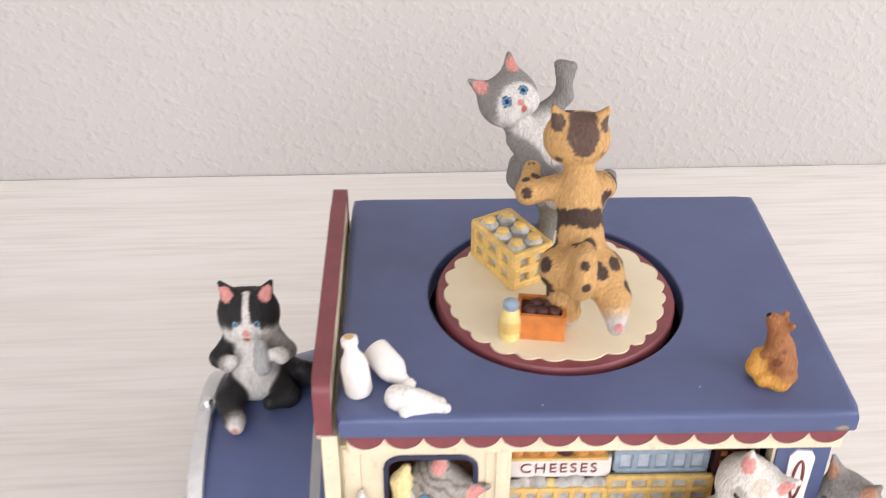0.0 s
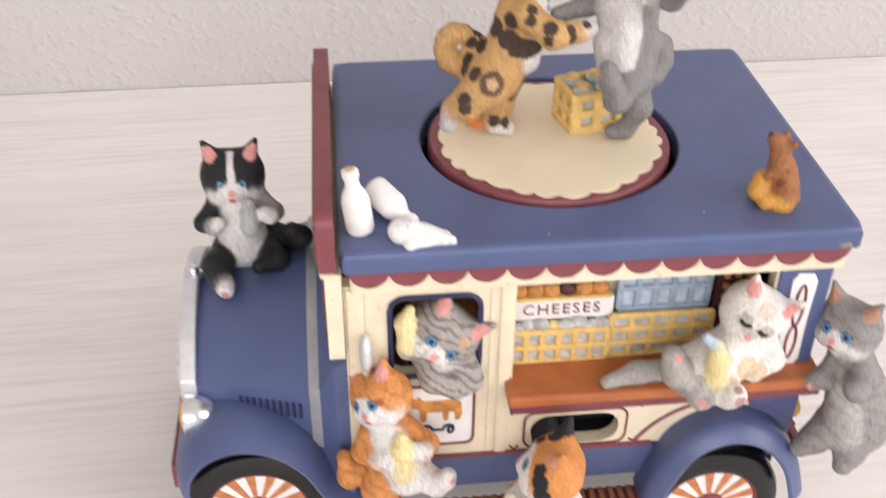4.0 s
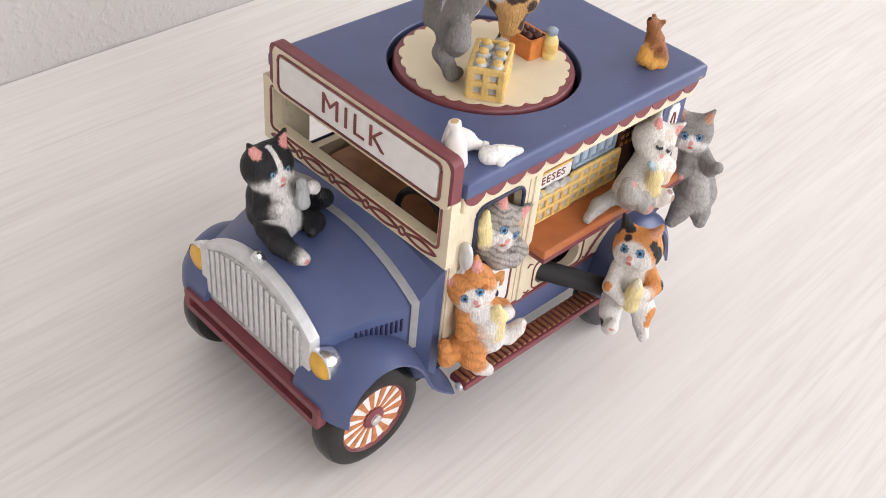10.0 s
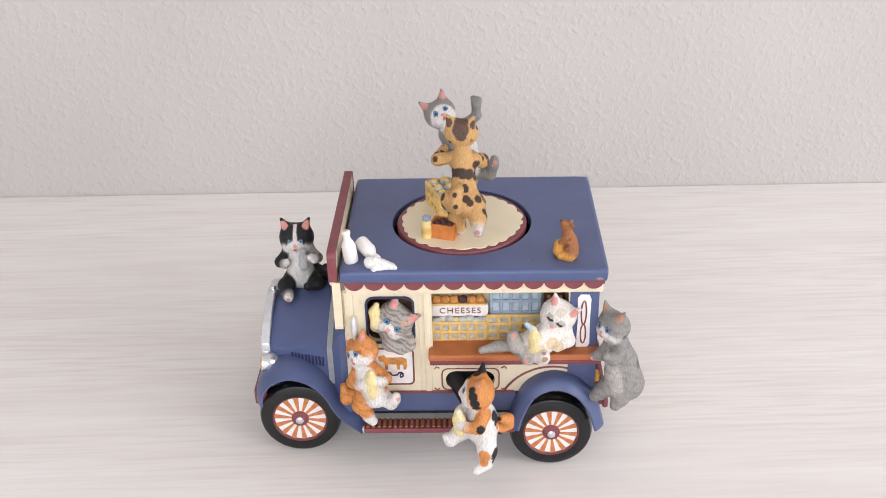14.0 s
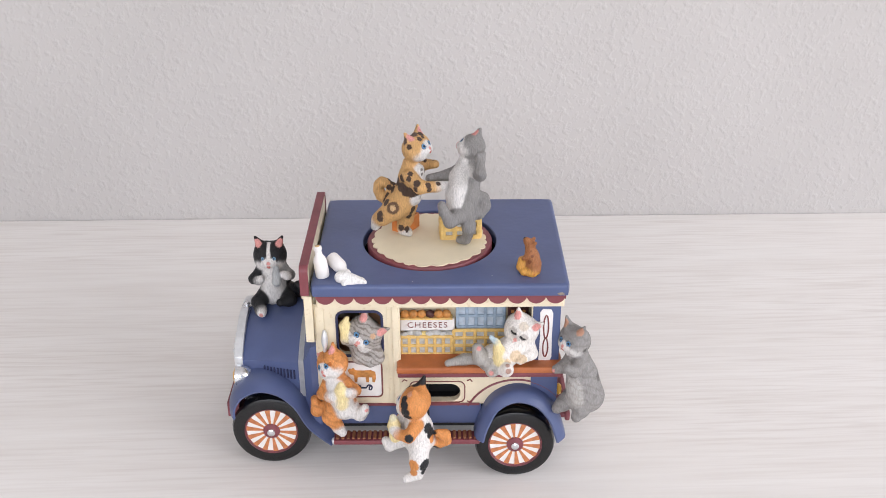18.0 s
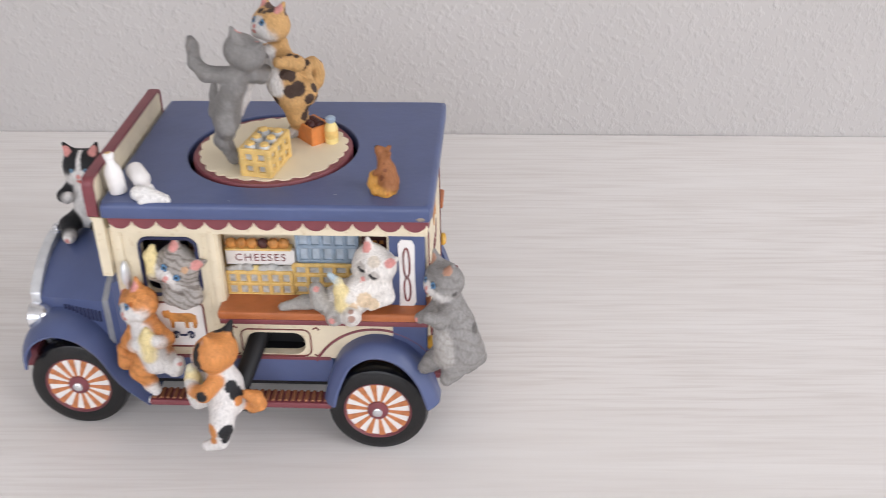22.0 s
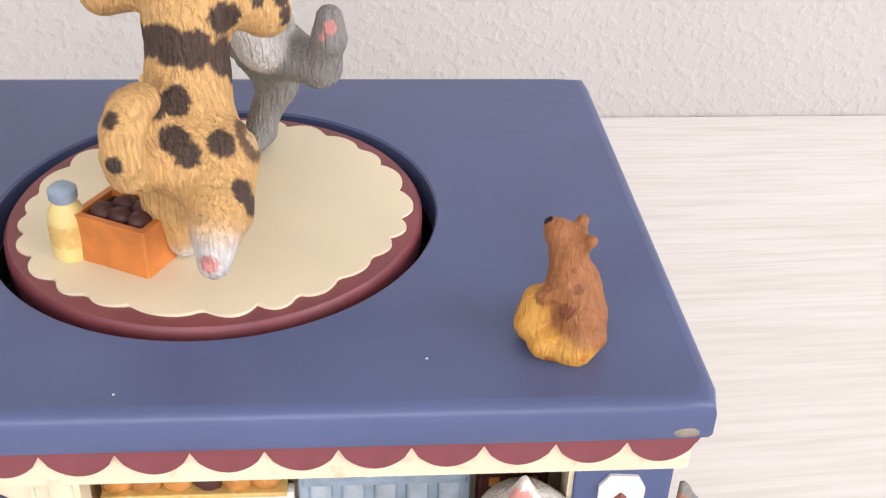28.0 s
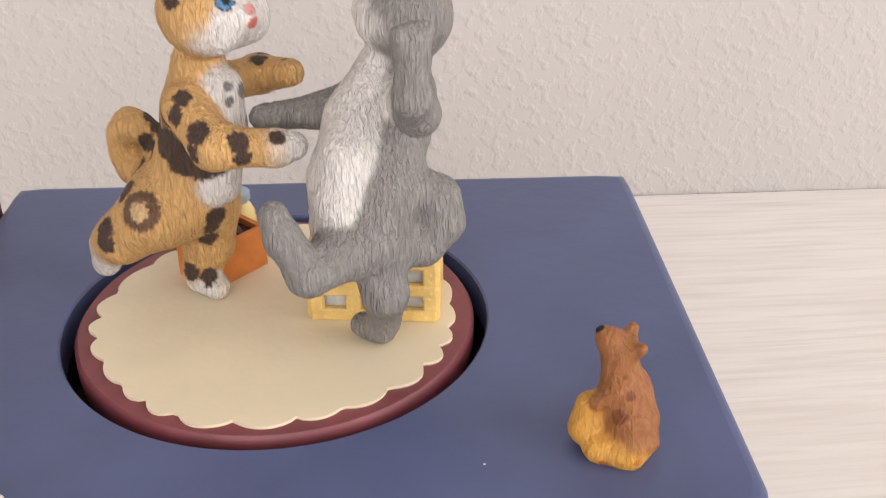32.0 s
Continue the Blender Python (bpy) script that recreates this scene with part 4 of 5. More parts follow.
def figure_mesh(name, prims, spots, cell=0.5, blend=0.7, fur=0.1, material=None, tabby=0.0, pitch=2.6):
    """A closed skin round blended tapered bars (a, b, radius, radius, colour), painted with soft spots (centre, radius, colour)."""
    A = np.array([tuple(p[0]) for p in prims], float)
    B = np.array([tuple(p[1]) for p in prims], float)
    RA, RB = np.array([p[2] for p in prims]), np.array([p[3] for p in prims])
    COL = np.array([p[4] for p in prims], float)
    lo = np.minimum(A - RA[:, None], B - RB[:, None]).min(0) - 2.2 * cell - blend
    hi = np.maximum(A + RA[:, None], B + RB[:, None]).max(0) + 2.2 * cell + blend
    n = np.ceil((hi - lo) / cell).astype(int) + 1
    gx, gy, gz = [lo[k] + cell * np.arange(n[k]) for k in range(3)]
    pts = np.stack(np.meshgrid(gx, gy, gz, indexing="ij"), -1).reshape(-1, 3)

    def dist(i, q):
        ba = B[i] - A[i]
        L = max(float(ba @ ba), 1e-6)
        h = np.clip(((q - A[i]) @ ba) / L, 0, 1)
        return np.linalg.norm(q - A[i] - h[:, None] * ba, axis=1) - (RA[i] + (RB[i] - RA[i]) * h)

    acc = np.zeros(len(pts))
    for i in range(len(prims)):
        acc += np.exp(-np.clip(dist(i, pts), -20, 20) / blend)
    V = -blend * np.log(np.maximum(acc, 1e-12))
    if fur:
        V += fur * waves(pts, 2.2) + 0.6 * fur * waves(pts[:, [1, 2, 0]], 4.1)
    V = V.reshape(n)
    ins = V < 0
    cnt = np.zeros(n - 1, int)
    for dx in (0, 1):
        for dy in (0, 1):
            for dz in (0, 1):
                cnt += ins[dx:n[0] - 1 + dx, dy:n[1] - 1 + dy, dz:n[2] - 1 + dz]
    act = (cnt > 0) & (cnt < 8)
    idx = -np.ones(n - 1, int)
    cells = np.argwhere(act)
    idx[act] = np.arange(len(cells))
    tot, num = np.zeros((len(cells), 3)), np.zeros(len(cells))
    corners = [(a, b, c) for a in (0, 1) for b in (0, 1) for c in (0, 1)]
    for ca in corners:
        for ax in range(3):
            if ca[ax]:
                continue
            cb = list(ca)
            cb[ax] = 1
            ia, ib = cells + ca, cells + cb
            va, vb = V[ia[:, 0], ia[:, 1], ia[:, 2]], V[ib[:, 0], ib[:, 1], ib[:, 2]]
            hitm = (va < 0) != (vb < 0)
            t = np.where(hitm, va / np.where(hitm, va - vb, 1), 0)
            p = ia + (ib - ia) * t[:, None]
            tot += p * hitm[:, None]
            num += hitm
    verts = lo + cell * tot / num[:, None]
    faces = []
    for ax in range(3):
        o1, o2 = [k for k in range(3) if k != ax]
        sl_a, sl_b = [slice(None)] * 3, [slice(None)] * 3
        sl_a[ax], sl_b[ax] = slice(0, -1), slice(1, None)
        change = ins[tuple(sl_a)] != ins[tuple(sl_b)]
        e = np.argwhere(change)
        e = e[(e[:, o1] > 0) & (e[:, o2] > 0) & (e[:, o1] < n[o1] - 1) & (e[:, o2] < n[o2] - 1)]
        quad = []
        for d1, d2 in ((-1, -1), (0, -1), (0, 0), (-1, 0)):
            q = e.copy()
            q[:, o1] += d1
            q[:, o2] += d2
            quad.append(idx[q[:, 0], q[:, 1], q[:, 2]])
        faces.append(np.stack(quad, 1))
    faces = np.concatenate(faces)
    me = bpy.data.meshes.new(name)
    me.from_pydata((verts * MM).tolist(), [], faces.tolist())
    bm = bmesh.new()
    bm.from_mesh(me)
    bmesh.ops.recalc_face_normals(bm, faces=bm.faces)
    bm.to_mesh(me)
    bm.free()
    # paint
    jit, edge = 0.22 * waves(verts, 2.6), waves(verts[:, [2, 0, 1]] * np.array([0.45, 1, 1]), 5.2)
    wsum, csum = np.zeros(len(verts)), np.zeros((len(verts), 3))
    for i in range(len(prims)):
        w = np.exp(-np.clip(dist(i, verts) + jit * (0.5 if i % 2 else -0.5), -5, 9) / 0.3)
        wsum += w
        csum += w[:, None] * COL[i]
    col = csum / wsum[:, None]
    if tabby:
        g = np.sin(2 * np.pi / pitch * (verts[:, 2] + 0.45 * verts[:, 0]) + 2.4 * waves(verts, 0.5)) + 0.5 * waves(verts, 1.6)
        w = tabby * np.clip(g * 2 - 0.6, 0, 1)[:, None] * ((np.linalg.norm(col - np.array(WHT), axis=1) > 0.12) & (np.linalg.norm(col - np.array(MLK), axis=1) > 0.2))[:, None]
        col = col * (1 - w * np.array([0.62, 0.68, 0.72]))
    for s in spots:
        c, r, k = np.array(tuple(s[0])), s[1], np.array(s[2])
        d = np.linalg.norm(verts - c, axis=1) + (jit * min(1.0, r * 0.35) if r < 1.3 else 1.2 * jit + 0.22 * edge)
        w = np.clip((r - d) / max(0.14 * r, 0.12) + 0.5, 0, 1)[:, None]
        col = col * (1 - w) + k * w
    at = me.color_attributes.new("paint", "FLOAT_COLOR", "POINT")
    at.data.foreach_set("color", np.concatenate([col, np.ones((len(verts), 1))], 1).ravel().astype(np.float32))
    me.materials.append(material or FUR)
    me.shade_smooth()
    return me


def limb(pts, rads, col):
    return [(Vector(a), Vector(b), ra, rb, col) for a, b, ra, rb in zip(pts, pts[1:], rads, rads[1:])]


def spots_on(rows, col):
    return [(Vector(r[:3]), r[3], col) for r in rows]


def statue(name, P, S, label, category, group="", m=None, **kw):
    ob = new(name, figure_mesh(name, P, S, **kw))
    ob.matrix_world = BODY if m is None else m
    return tagged(ob, label, category, group)


CATS = "kitten figures on the truck"


def hood_cat():
    P, S = head_of((-67.7, 19.6, 103.2), 8.5, (0.02, -1, -0.02), (0, 0.05, 1), fur=BLK, face=WHT, blaze=WHT, mask=0.56, ek=0.55, eye=(0.2, 0.38, 0.55))
    P += limb([(-66, 21, 83), (-66.5, 20.5, 90), (-67, 20, 97)], [8.2, 7.4, 5], BLK)
    P += limb([(-66.5, 14.2, 82), (-66.5, 14.2, 89), (-67.2, 15, 95)], [6.6, 6.2, 4.4], (0.68, 0.66, 0.635))
    P += limb([(-72, 17, 97), (-76.5, 12, 92), (-73.5, 8, 93)], [2.8, 2.5, 2], BLK)
    P += limb([(-73.2, 8, 93), (-71.8, 7.4, 94.5)], [2.1, 1.8], WHT)
    P += limb([(-61, 17, 97), (-56.5, 13, 94), (-57, 9, 96)], [2.8, 2.4, 2], (0.3, 0.29, 0.28))
    P += limb([(-57.5, 7.5, 96), (-58.8, 7, 97.5)], [2.1, 1.9], WHT)
    P += limb([(-71, 15, 81), (-73.5, 5, 81.5), (-71.8, -1, 79.5)], [4.6, 3.8, 3], BLK)
    P += limb([(-71.2, -1.5, 79.5), (-70.6, -4, 79.5)], [2.6, 2.2], WHT)
    P += limb([(-61, 15, 81), (-57, 8, 81), (-61.5, 3.5, 81.8)], [4.6, 3.6, 2.2], BLK)
    P += limb([(-58, 20, 82), (-51.5, 16, 82), (-49.5, 12, 85.5), (-52, 10.5, 89)], [3.4, 3.3, 3.0, 2.4], BLK)
    P += limb([(-63, 6.5, 93), (-63, 7, 101)], [2.6, 1.7], (0.42, 0.43, 0.43))
    S += spots_on([(-70.8, -5.5, 79.4, 1.2)], PNK)
    shift = Vector((-0.2, 2.8, -0.6))
    P = [(Vector(p[0]) + shift, Vector(p[1]) + shift, *p[2:]) for p in P]
    S = [(Vector(q[0]) + shift, *q[1:]) for q in S]
    statue("black_white_kitten", P, S, "black and white painted kitten with a grey bottle on the bonnet", "figurine", CATS, cell=0.45)


def orange_cat():
    P, S = head_of((-29.6, -39.6, 71.8), 8.0, (-0.6, -0.8, 0.02), (-0.42, 0.28, 0.86), fur=ORG, face=WHT)
    P += limb([(-28, -40.5, 63), (-26.5, -42, 55), (-25, -42.5, 48)], [5.2, 6.6, 7.2], ORG)
    P += limb([(-28.5, -44, 62), (-25.5, -46.5, 55), (-23.5, -46.5, 48)], [4, 4.8, 5], WHT)
    P += limb([(-32, -40, 62), (-35, -44, 56), (-31, -48.5, 57)], [3, 2.8, 2.3], ORG)
    P += limb([(-31, -48.5, 57.2), (-28.6, -49.8, 59)], [2.3, 2], WHT)
    P += limb([(-23, -42, 62), (-18, -45.5, 59), (-19.5, -49, 59.5)], [2.8, 2.6, 2.1], ORG)
    P += limb([(-19.5, -49.3, 59.8), (-21, -50, 61)], [2.2, 1.9], WHT)
    P += limb([(-24.8, -49.4, 53.5), (-24.9, -49.4, 61), (-25, -48.9, 65)], [2.9, 2.7, 1.5], MLK)
    P += limb([(-29.5, -43, 48), (-31.5, -46, 43), (-28, -46.5, 37.5)], [4.8, 4.2, 3], ORG)
    P += limb([(-28, -47, 36.5), (-25.5, -49, 35.2)], [2.7, 2.3], WHT)
    P += limb([(-21, -44, 47), (-16, -48, 46), (-13.8, -50, 49.5)], [4.4, 3.2, 2.4], WHT)
    P += limb([(-13.8, -50.2, 49.5), (-13, -50.8, 52)], [2.4, 2], WHT)
    P += limb([(-33, -40, 46), (-39, -41, 43.5), (-40, -40, 50)], [3.4, 3, 2.2], ORG)
    S += spots_on([(-12.4, -52, 51.5, 1.2)], PNK)
    S += spots_on([(-30, -46, 75.5, 1.2), (-35, -46, 51, 1.3), (-33, -48, 45, 1.2), (-20, -47.5, 57.5, 1.0)], (0.42, 0.12, 0.02))
    statue("orange_kitten", P, S, "orange and white painted kitten hugging a milk bottle by the door", "figurine", CATS, cell=0.42, tabby=0.35, pitch=3.6)


def door_cat():
    P, S = head_of((-12.6, -31, 86.6), 8.7, (-0.3, -0.95, -0.05), (0.62, 0, 0.78), fur=(0.36, 0.33, 0.3), face=WHT, mask=0.52, ek=0.85)
    P += limb([(-10, -26, 80), (-9, -28, 74)], [7, 6], (0.36, 0.33, 0.3))
    P += limb([(-18, -30, 78), (-16, -36, 74.5), (-12, -38, 74)], [3.6, 3.2, 2.8], (0.4, 0.37, 0.34))
    P += limb([(-8, -33, 78), (-6.5, -37, 75), (-10, -38.5, 73)], [3.8, 3.2, 2.6], (0.4, 0.37, 0.34))
    P += limb([(-21, -32, 82), (-22.5, -34.5, 84)], [3, 2.4], (0.4, 0.37, 0.34))
    P += limb([(-22.5, -34.4, 85), (-23, -33.6, 92), (-21.6, -33.2, 96)], [2.4, 2.3, 1.3], MLK)
    S += spots_on([(-8.2, -38.4, 88.4, 1.6)], (0.55, 0.34, 0.2))
    shift = Vector((0, -2.2, 0))
    P = [(Vector(p[0]) + shift, Vector(p[1]) + shift, *p[2:]) for p in P]
    S = [(Vector(q[0]) + shift, *q[1:]) for q in S]
    statue("tabby_kitten", P, S, "grey tabby painted kitten leaning out of the door window", "figurine", CATS, cell=0.4, tabby=0.7, pitch=2.3)


def shelf_cat():
    PALE, SMK = (0.76, 0.72, 0.67), (0.4, 0.38, 0.35)
    c, r, f, up = Vector((67, -38, 91.5)), 8.2, unit((-0.4, -0.88, -0.18)), Vector((0.48, 0.0, 0.87))
    P, S = head_of(c, r, f, up, fur=PALE, face=PALE, open_eyes=False, mask=0.5)
    side = unit(f.cross(up))
    up = side.cross(f)

    def on_face(a, b, out=0.86):
        return c + side * (a * r) + up * (b * r) + f * (out * r)

    P += limb([(64, -40, 83), (59, -41.5, 79), (52.5, -42.5, 76.2)], [6.4, 7, 7.2], PALE)
    P += limb([(70, -39, 84), (71.5, -44, 80), (66, -47, 78)], [3.4, 3.0, 2.3], PALE)
    P += limb([(60, -43, 85), (56.5, -47, 83), (57.5, -49.5, 83)], [2.8, 2.5, 2.0], PALE)
    P += limb([(55, -49.5, 79.5), (54.6, -49.5, 86), (54, -49, 90)], [2.6, 2.4, 1.4], MLK)
    P += limb([(53.6, -49, 90), (50.8, -48.5, 92.5)], [1.3, 1.2], (0.45, 0.55, 0.6))
    P += limb([(50, -44, 75), (46, -46, 79), (44.5, -45.5, 84)], [4.6, 3.8, 3.0], SMK)
    P += limb([(54, -44, 75), (52.5, -48.5, 75), (51.5, -50.5, 74)], [4.6, 3.8, 3.2], LGR)
    P += limb([(57, -46, 75), (58.5, -51, 75), (59, -54, 77.5)], [4.4, 3.4, 2.9], PALE)
    P += limb([(46, -39, 73.5), (38, -39, 73.4), (29.5, -41, 72.4)], [3, 2.8, 1.8], SMK)
    # smoky patches round the eyes, with the shut lids drawn across them
    for d in (-1, 1):
        S += [(on_face(0.4 * d, 0.22), 0.26 * r, (0.5, 0.46, 0.42)), (on_face(0.12 * d, 0.02, 0.95), 0.16 * r, (0.52, 0.48, 0.44))]
        for q in range(7):
            a = (q - 3) / 3
            S.append((on_face((0.38 + 0.2 * a) * d, 0.1 + 0.1 * a * a + 0.04 * a, 0.88), 0.075 * r, BLK))
    S += [(on_face(0.0, 0.75, 0.55), 0.3 * r, (0.66, 0.58, 0.48))]
    S += [(on_face(0, -0.12, 1.1), 0.13 * r, PNK), (on_face(0, -0.4, 1.02), 0.12 * r, RED)]
    S += spots_on([(63.4, -47.6, 80.6, 3.2), (67, -48, 79, 2.4), (58.4, -49.5, 78, 2.6)], (0.68, 0.53, 0.36))
    S += spots_on([(47.6, -48.8, 82, 2.4), (50.5, -50, 79, 1.9)], (0.45, 0.42, 0.38)) + spots_on([(46.6, -49.2, 75.6, 1.4), (52, -53, 75, 1.4)], (0.3, 0.27, 0.24))
    S += spots_on([(59.4, -57, 77.6, 1.6), (59, -55, 80.2, 1.2)], (0.4, 0.25, 0.2))
    S += spots_on([(45, -48.2, 85.6, 1.3), (51, -53.4, 74.4, 1.3)], PNK)
    statue("cream_kitten", P, S, "cream and grey painted kitten dozing on the counter with a bottle", "figurine", CATS, cell=0.42)


def rear_cat():
    P, S = head_of((94, -38, 84.5), 8.0, (-0.78, -0.55, 0.0), (0.1, 0.1, 1), fur=GRY, face=WHT, mask=0.55, ear=(0.5, 0.27, 0.18))
    P += limb([(95.5, -39, 77), (98.5, -41.5, 66), (101, -43, 54)], [5.4, 7.4, 9.2], GRY)
    P += limb([(93, -43, 72), (94.5, -46, 62), (95.5, -47, 55)], [3.2, 4.6, 5.4], LGR)
    P += limb([(93, -40, 76), (88, -43, 71), (84.5, -43.5, 70)], [3.2, 2.8, 2.3], GRY)
    P += limb([(96.5, -44, 75), (93, -51, 73.5), (88.6, -56, 78.6)], [3.4, 3, 2.4], GRY)
    P += limb([(94, -43, 54), (89, -45, 50), (85.8, -44.5, 46.5)], [5, 3.8, 2.8], GRY)
    P += limb([(99, -45, 53), (97.5, -49.5, 49), (95, -52, 46.4)], [5.2, 4, 2.7], GRY)
    P += limb([(103, -38, 52), (107, -37, 47), (103, -40, 43)], [4.4, 3.4, 2.2], GRY)
    S += spots_on([(83, -45, 70, 1.0)], PNK)
    S += spots_on([(99, -46, 82, 1.6), (101.5, -39, 85, 2), (97, -33, 90, 2), (106, -44, 66, 2.5), (107, -40, 57, 2.6)], DGR)
    statue("grey_kitten", P, S, "grey painted kitten clinging to the rear corner of the truck", "figurine", CATS, cell=0.45, tabby=0.25, pitch=4.0)


def mouse():
    BRN, CHE = (0.32, 0.125, 0.045), (0.68, 0.34, 0.07)
    P = limb([(72.4, -26.2, 122), (71.8, -25.6, 126), (70.7, -24.8, 130.2)], [4.3, 3.4, 2.4], BRN)
    P += limb([(70.9, -24.6, 132), (69.3, -24.3, 133.6), (68.2, -24, 134.8)], [2.5, 1.7, 0.75], BRN)
    P += limb([(72.6, -26.4, 133), (73.2, -26.8, 133.6)], [0.9, 0.8], BRN) + limb([(72.4, -22.8, 133.6), (72.8, -22.4, 134.2)], [0.9, 0.8], BRN)
    P += limb([(70, -27.6, 127), (67.6, -27.6, 125.6)], [1.5, 0.9], BRN)
    P += limb([(72.2, -29, 122.5), (72.2, -29.9, 120.6)], [2.6, 1.9], BRN)
    P += limb([(66.9, -26, 120.3), (67.1, -25.8, 123.6)], [2.9, 2.2], CHE)
    P += limb([(67.8, -29.2, 118.9), (71.8, -30.2, 118.8), (74, -28.5, 118.7)], [2.1, 2.2, 1.8], CHE)
    P += limb([(75.4, -27, 119.4), (74.8, -29.8, 120.2), (72.6, -31.4, 120.4)], [0.9, 0.9, 0.7], BRN)
    S = spots_on([(67.9, -24, 135.2, 0.75)], BLK) + spots_on([(69.4, -25.9, 133.6, 0.55), (69.9, -22.7, 134, 0.5)], BLK)
    S += spots_on([(72.4, -32, 119, 0.9), (68.4, -31, 118, 0.8)], (0.5, 0.17, 0.03)) + spots_on([(71, -28.4, 130, 0.8), (71.6, -29, 127.5, 0.8), (70.4, -29.4, 124.4, 1.2)], (0.2, 0.065, 0.025))
    statue("brown_mouse", P, S, "small brown mouse figure with a lump of cheese on the roof", "figurine", cell=0.22, blend=0.5, fur=0.06)


def roof_bottles():
    prof = [(0, 0), (3.6, 0), (4.0, 0.8), (4.0, 8.5), (3.4, 10.2), (2.1, 12.2), (1.9, 14.2), (2.4, 14.6), (2.4, 16.2), (1.8, 16.6), (0, 16.6)]
    up = thing("milk_bottle", lathe([(a * 0.86, h) for a, h in prof], 24, "z", (0, 0, 0)), WHITE, "white painted milk bottle standing on the roof", "bottle", "milk bottles on the roof", m=BODY @ pose(-0.0328, -0.0302, 0.1174, -4, -7))
    part("bottle_mouth", lathe([(0, 16.5), (1.2, 16.5), (1.2, 16.75), (0, 16.75)], 16), TAN, up, "brown bottle mouth")
    tip = Vector((0.62, -0.74, -0.28)).to_track_quat("Z", "Y").to_matrix().to_4x4()
    tip.translation = (-0.0292, -0.0202, 0.1228)
    thing("milk_bottle", lathe([(r * 0.9, h * 0.88) for r, h in prof], 24, "z", (0, 0, 0)), WHITE, "white painted milk bottle tipped over on the roof", "bottle", "milk bottles on the roof", m=BODY @ tip)
    W2 = (0.8, 0.78, 0.75)
    P = limb([(-22, -33.5, 118.4), (-18, -35.6, 118.2), (-11.5, -37.4, 118)], [3, 2.6, 1.2], W2) + limb([(-23.5, -34.6, 119.4), (-21, -35.5, 121)], [3, 1.8], W2) + limb([(-20.5, -37, 118), (-21.5, -38.4, 118)], [2, 1.4], W2)
    P += limb([(-18, -34, 118.4), (-12.5, -34.8, 118)], [1.8, 0.9], W2)
    statue("spilled_milk", P, [], "white painted puddle of spilled milk on the roof", "spill", cell=0.4, fur=0.05, material=PLAIN_PAINT)


# ---- turntable and the dancers, in the space of its axis ----
AXIS = BODY @ Matrix.Translation((0.0202, 0.0104, 0))
DANCE = []


def turntable():
    tt = new("turntable", None)
    tt.parent = truck
    part("disc", lathe([(0, 112.5), (32.8, 112.5), (33.2, 113), (33.2, 116.6), (32.6, 117.4), (0, 117.4)], 72), MAROON, tt, "round maroon turntable")
    n = 25
    pts = []
    for k in range(n * 8):
        a = 2 * math.pi * k / (n * 8)
        w = a + 0.05 * math.sin(3 * a + 1) + 0.03 * math.sin(7 * a)
        r = 29.1 + 0.35 * math.sin(2 * a + 0.6) + (1.8 + 0.5 * math.sin(5 * a)) * abs(math.sin(w * n / 2)) ** 0.7
        pts.append((r * math.cos(a), r * math.sin(a)))
    part("doily", prism(pts, "z", 117.3, 117.9), DOILY, tt, "cream scalloped doily painted on the turntable")
    part("axle", lathe([(3, 104.5), (3, 112.6)], 16), BLACK, tt)
    return tt


def dance_thing(ob):
    ob.matrix_world = AXIS
    DANCE.append(ob)
    return ob


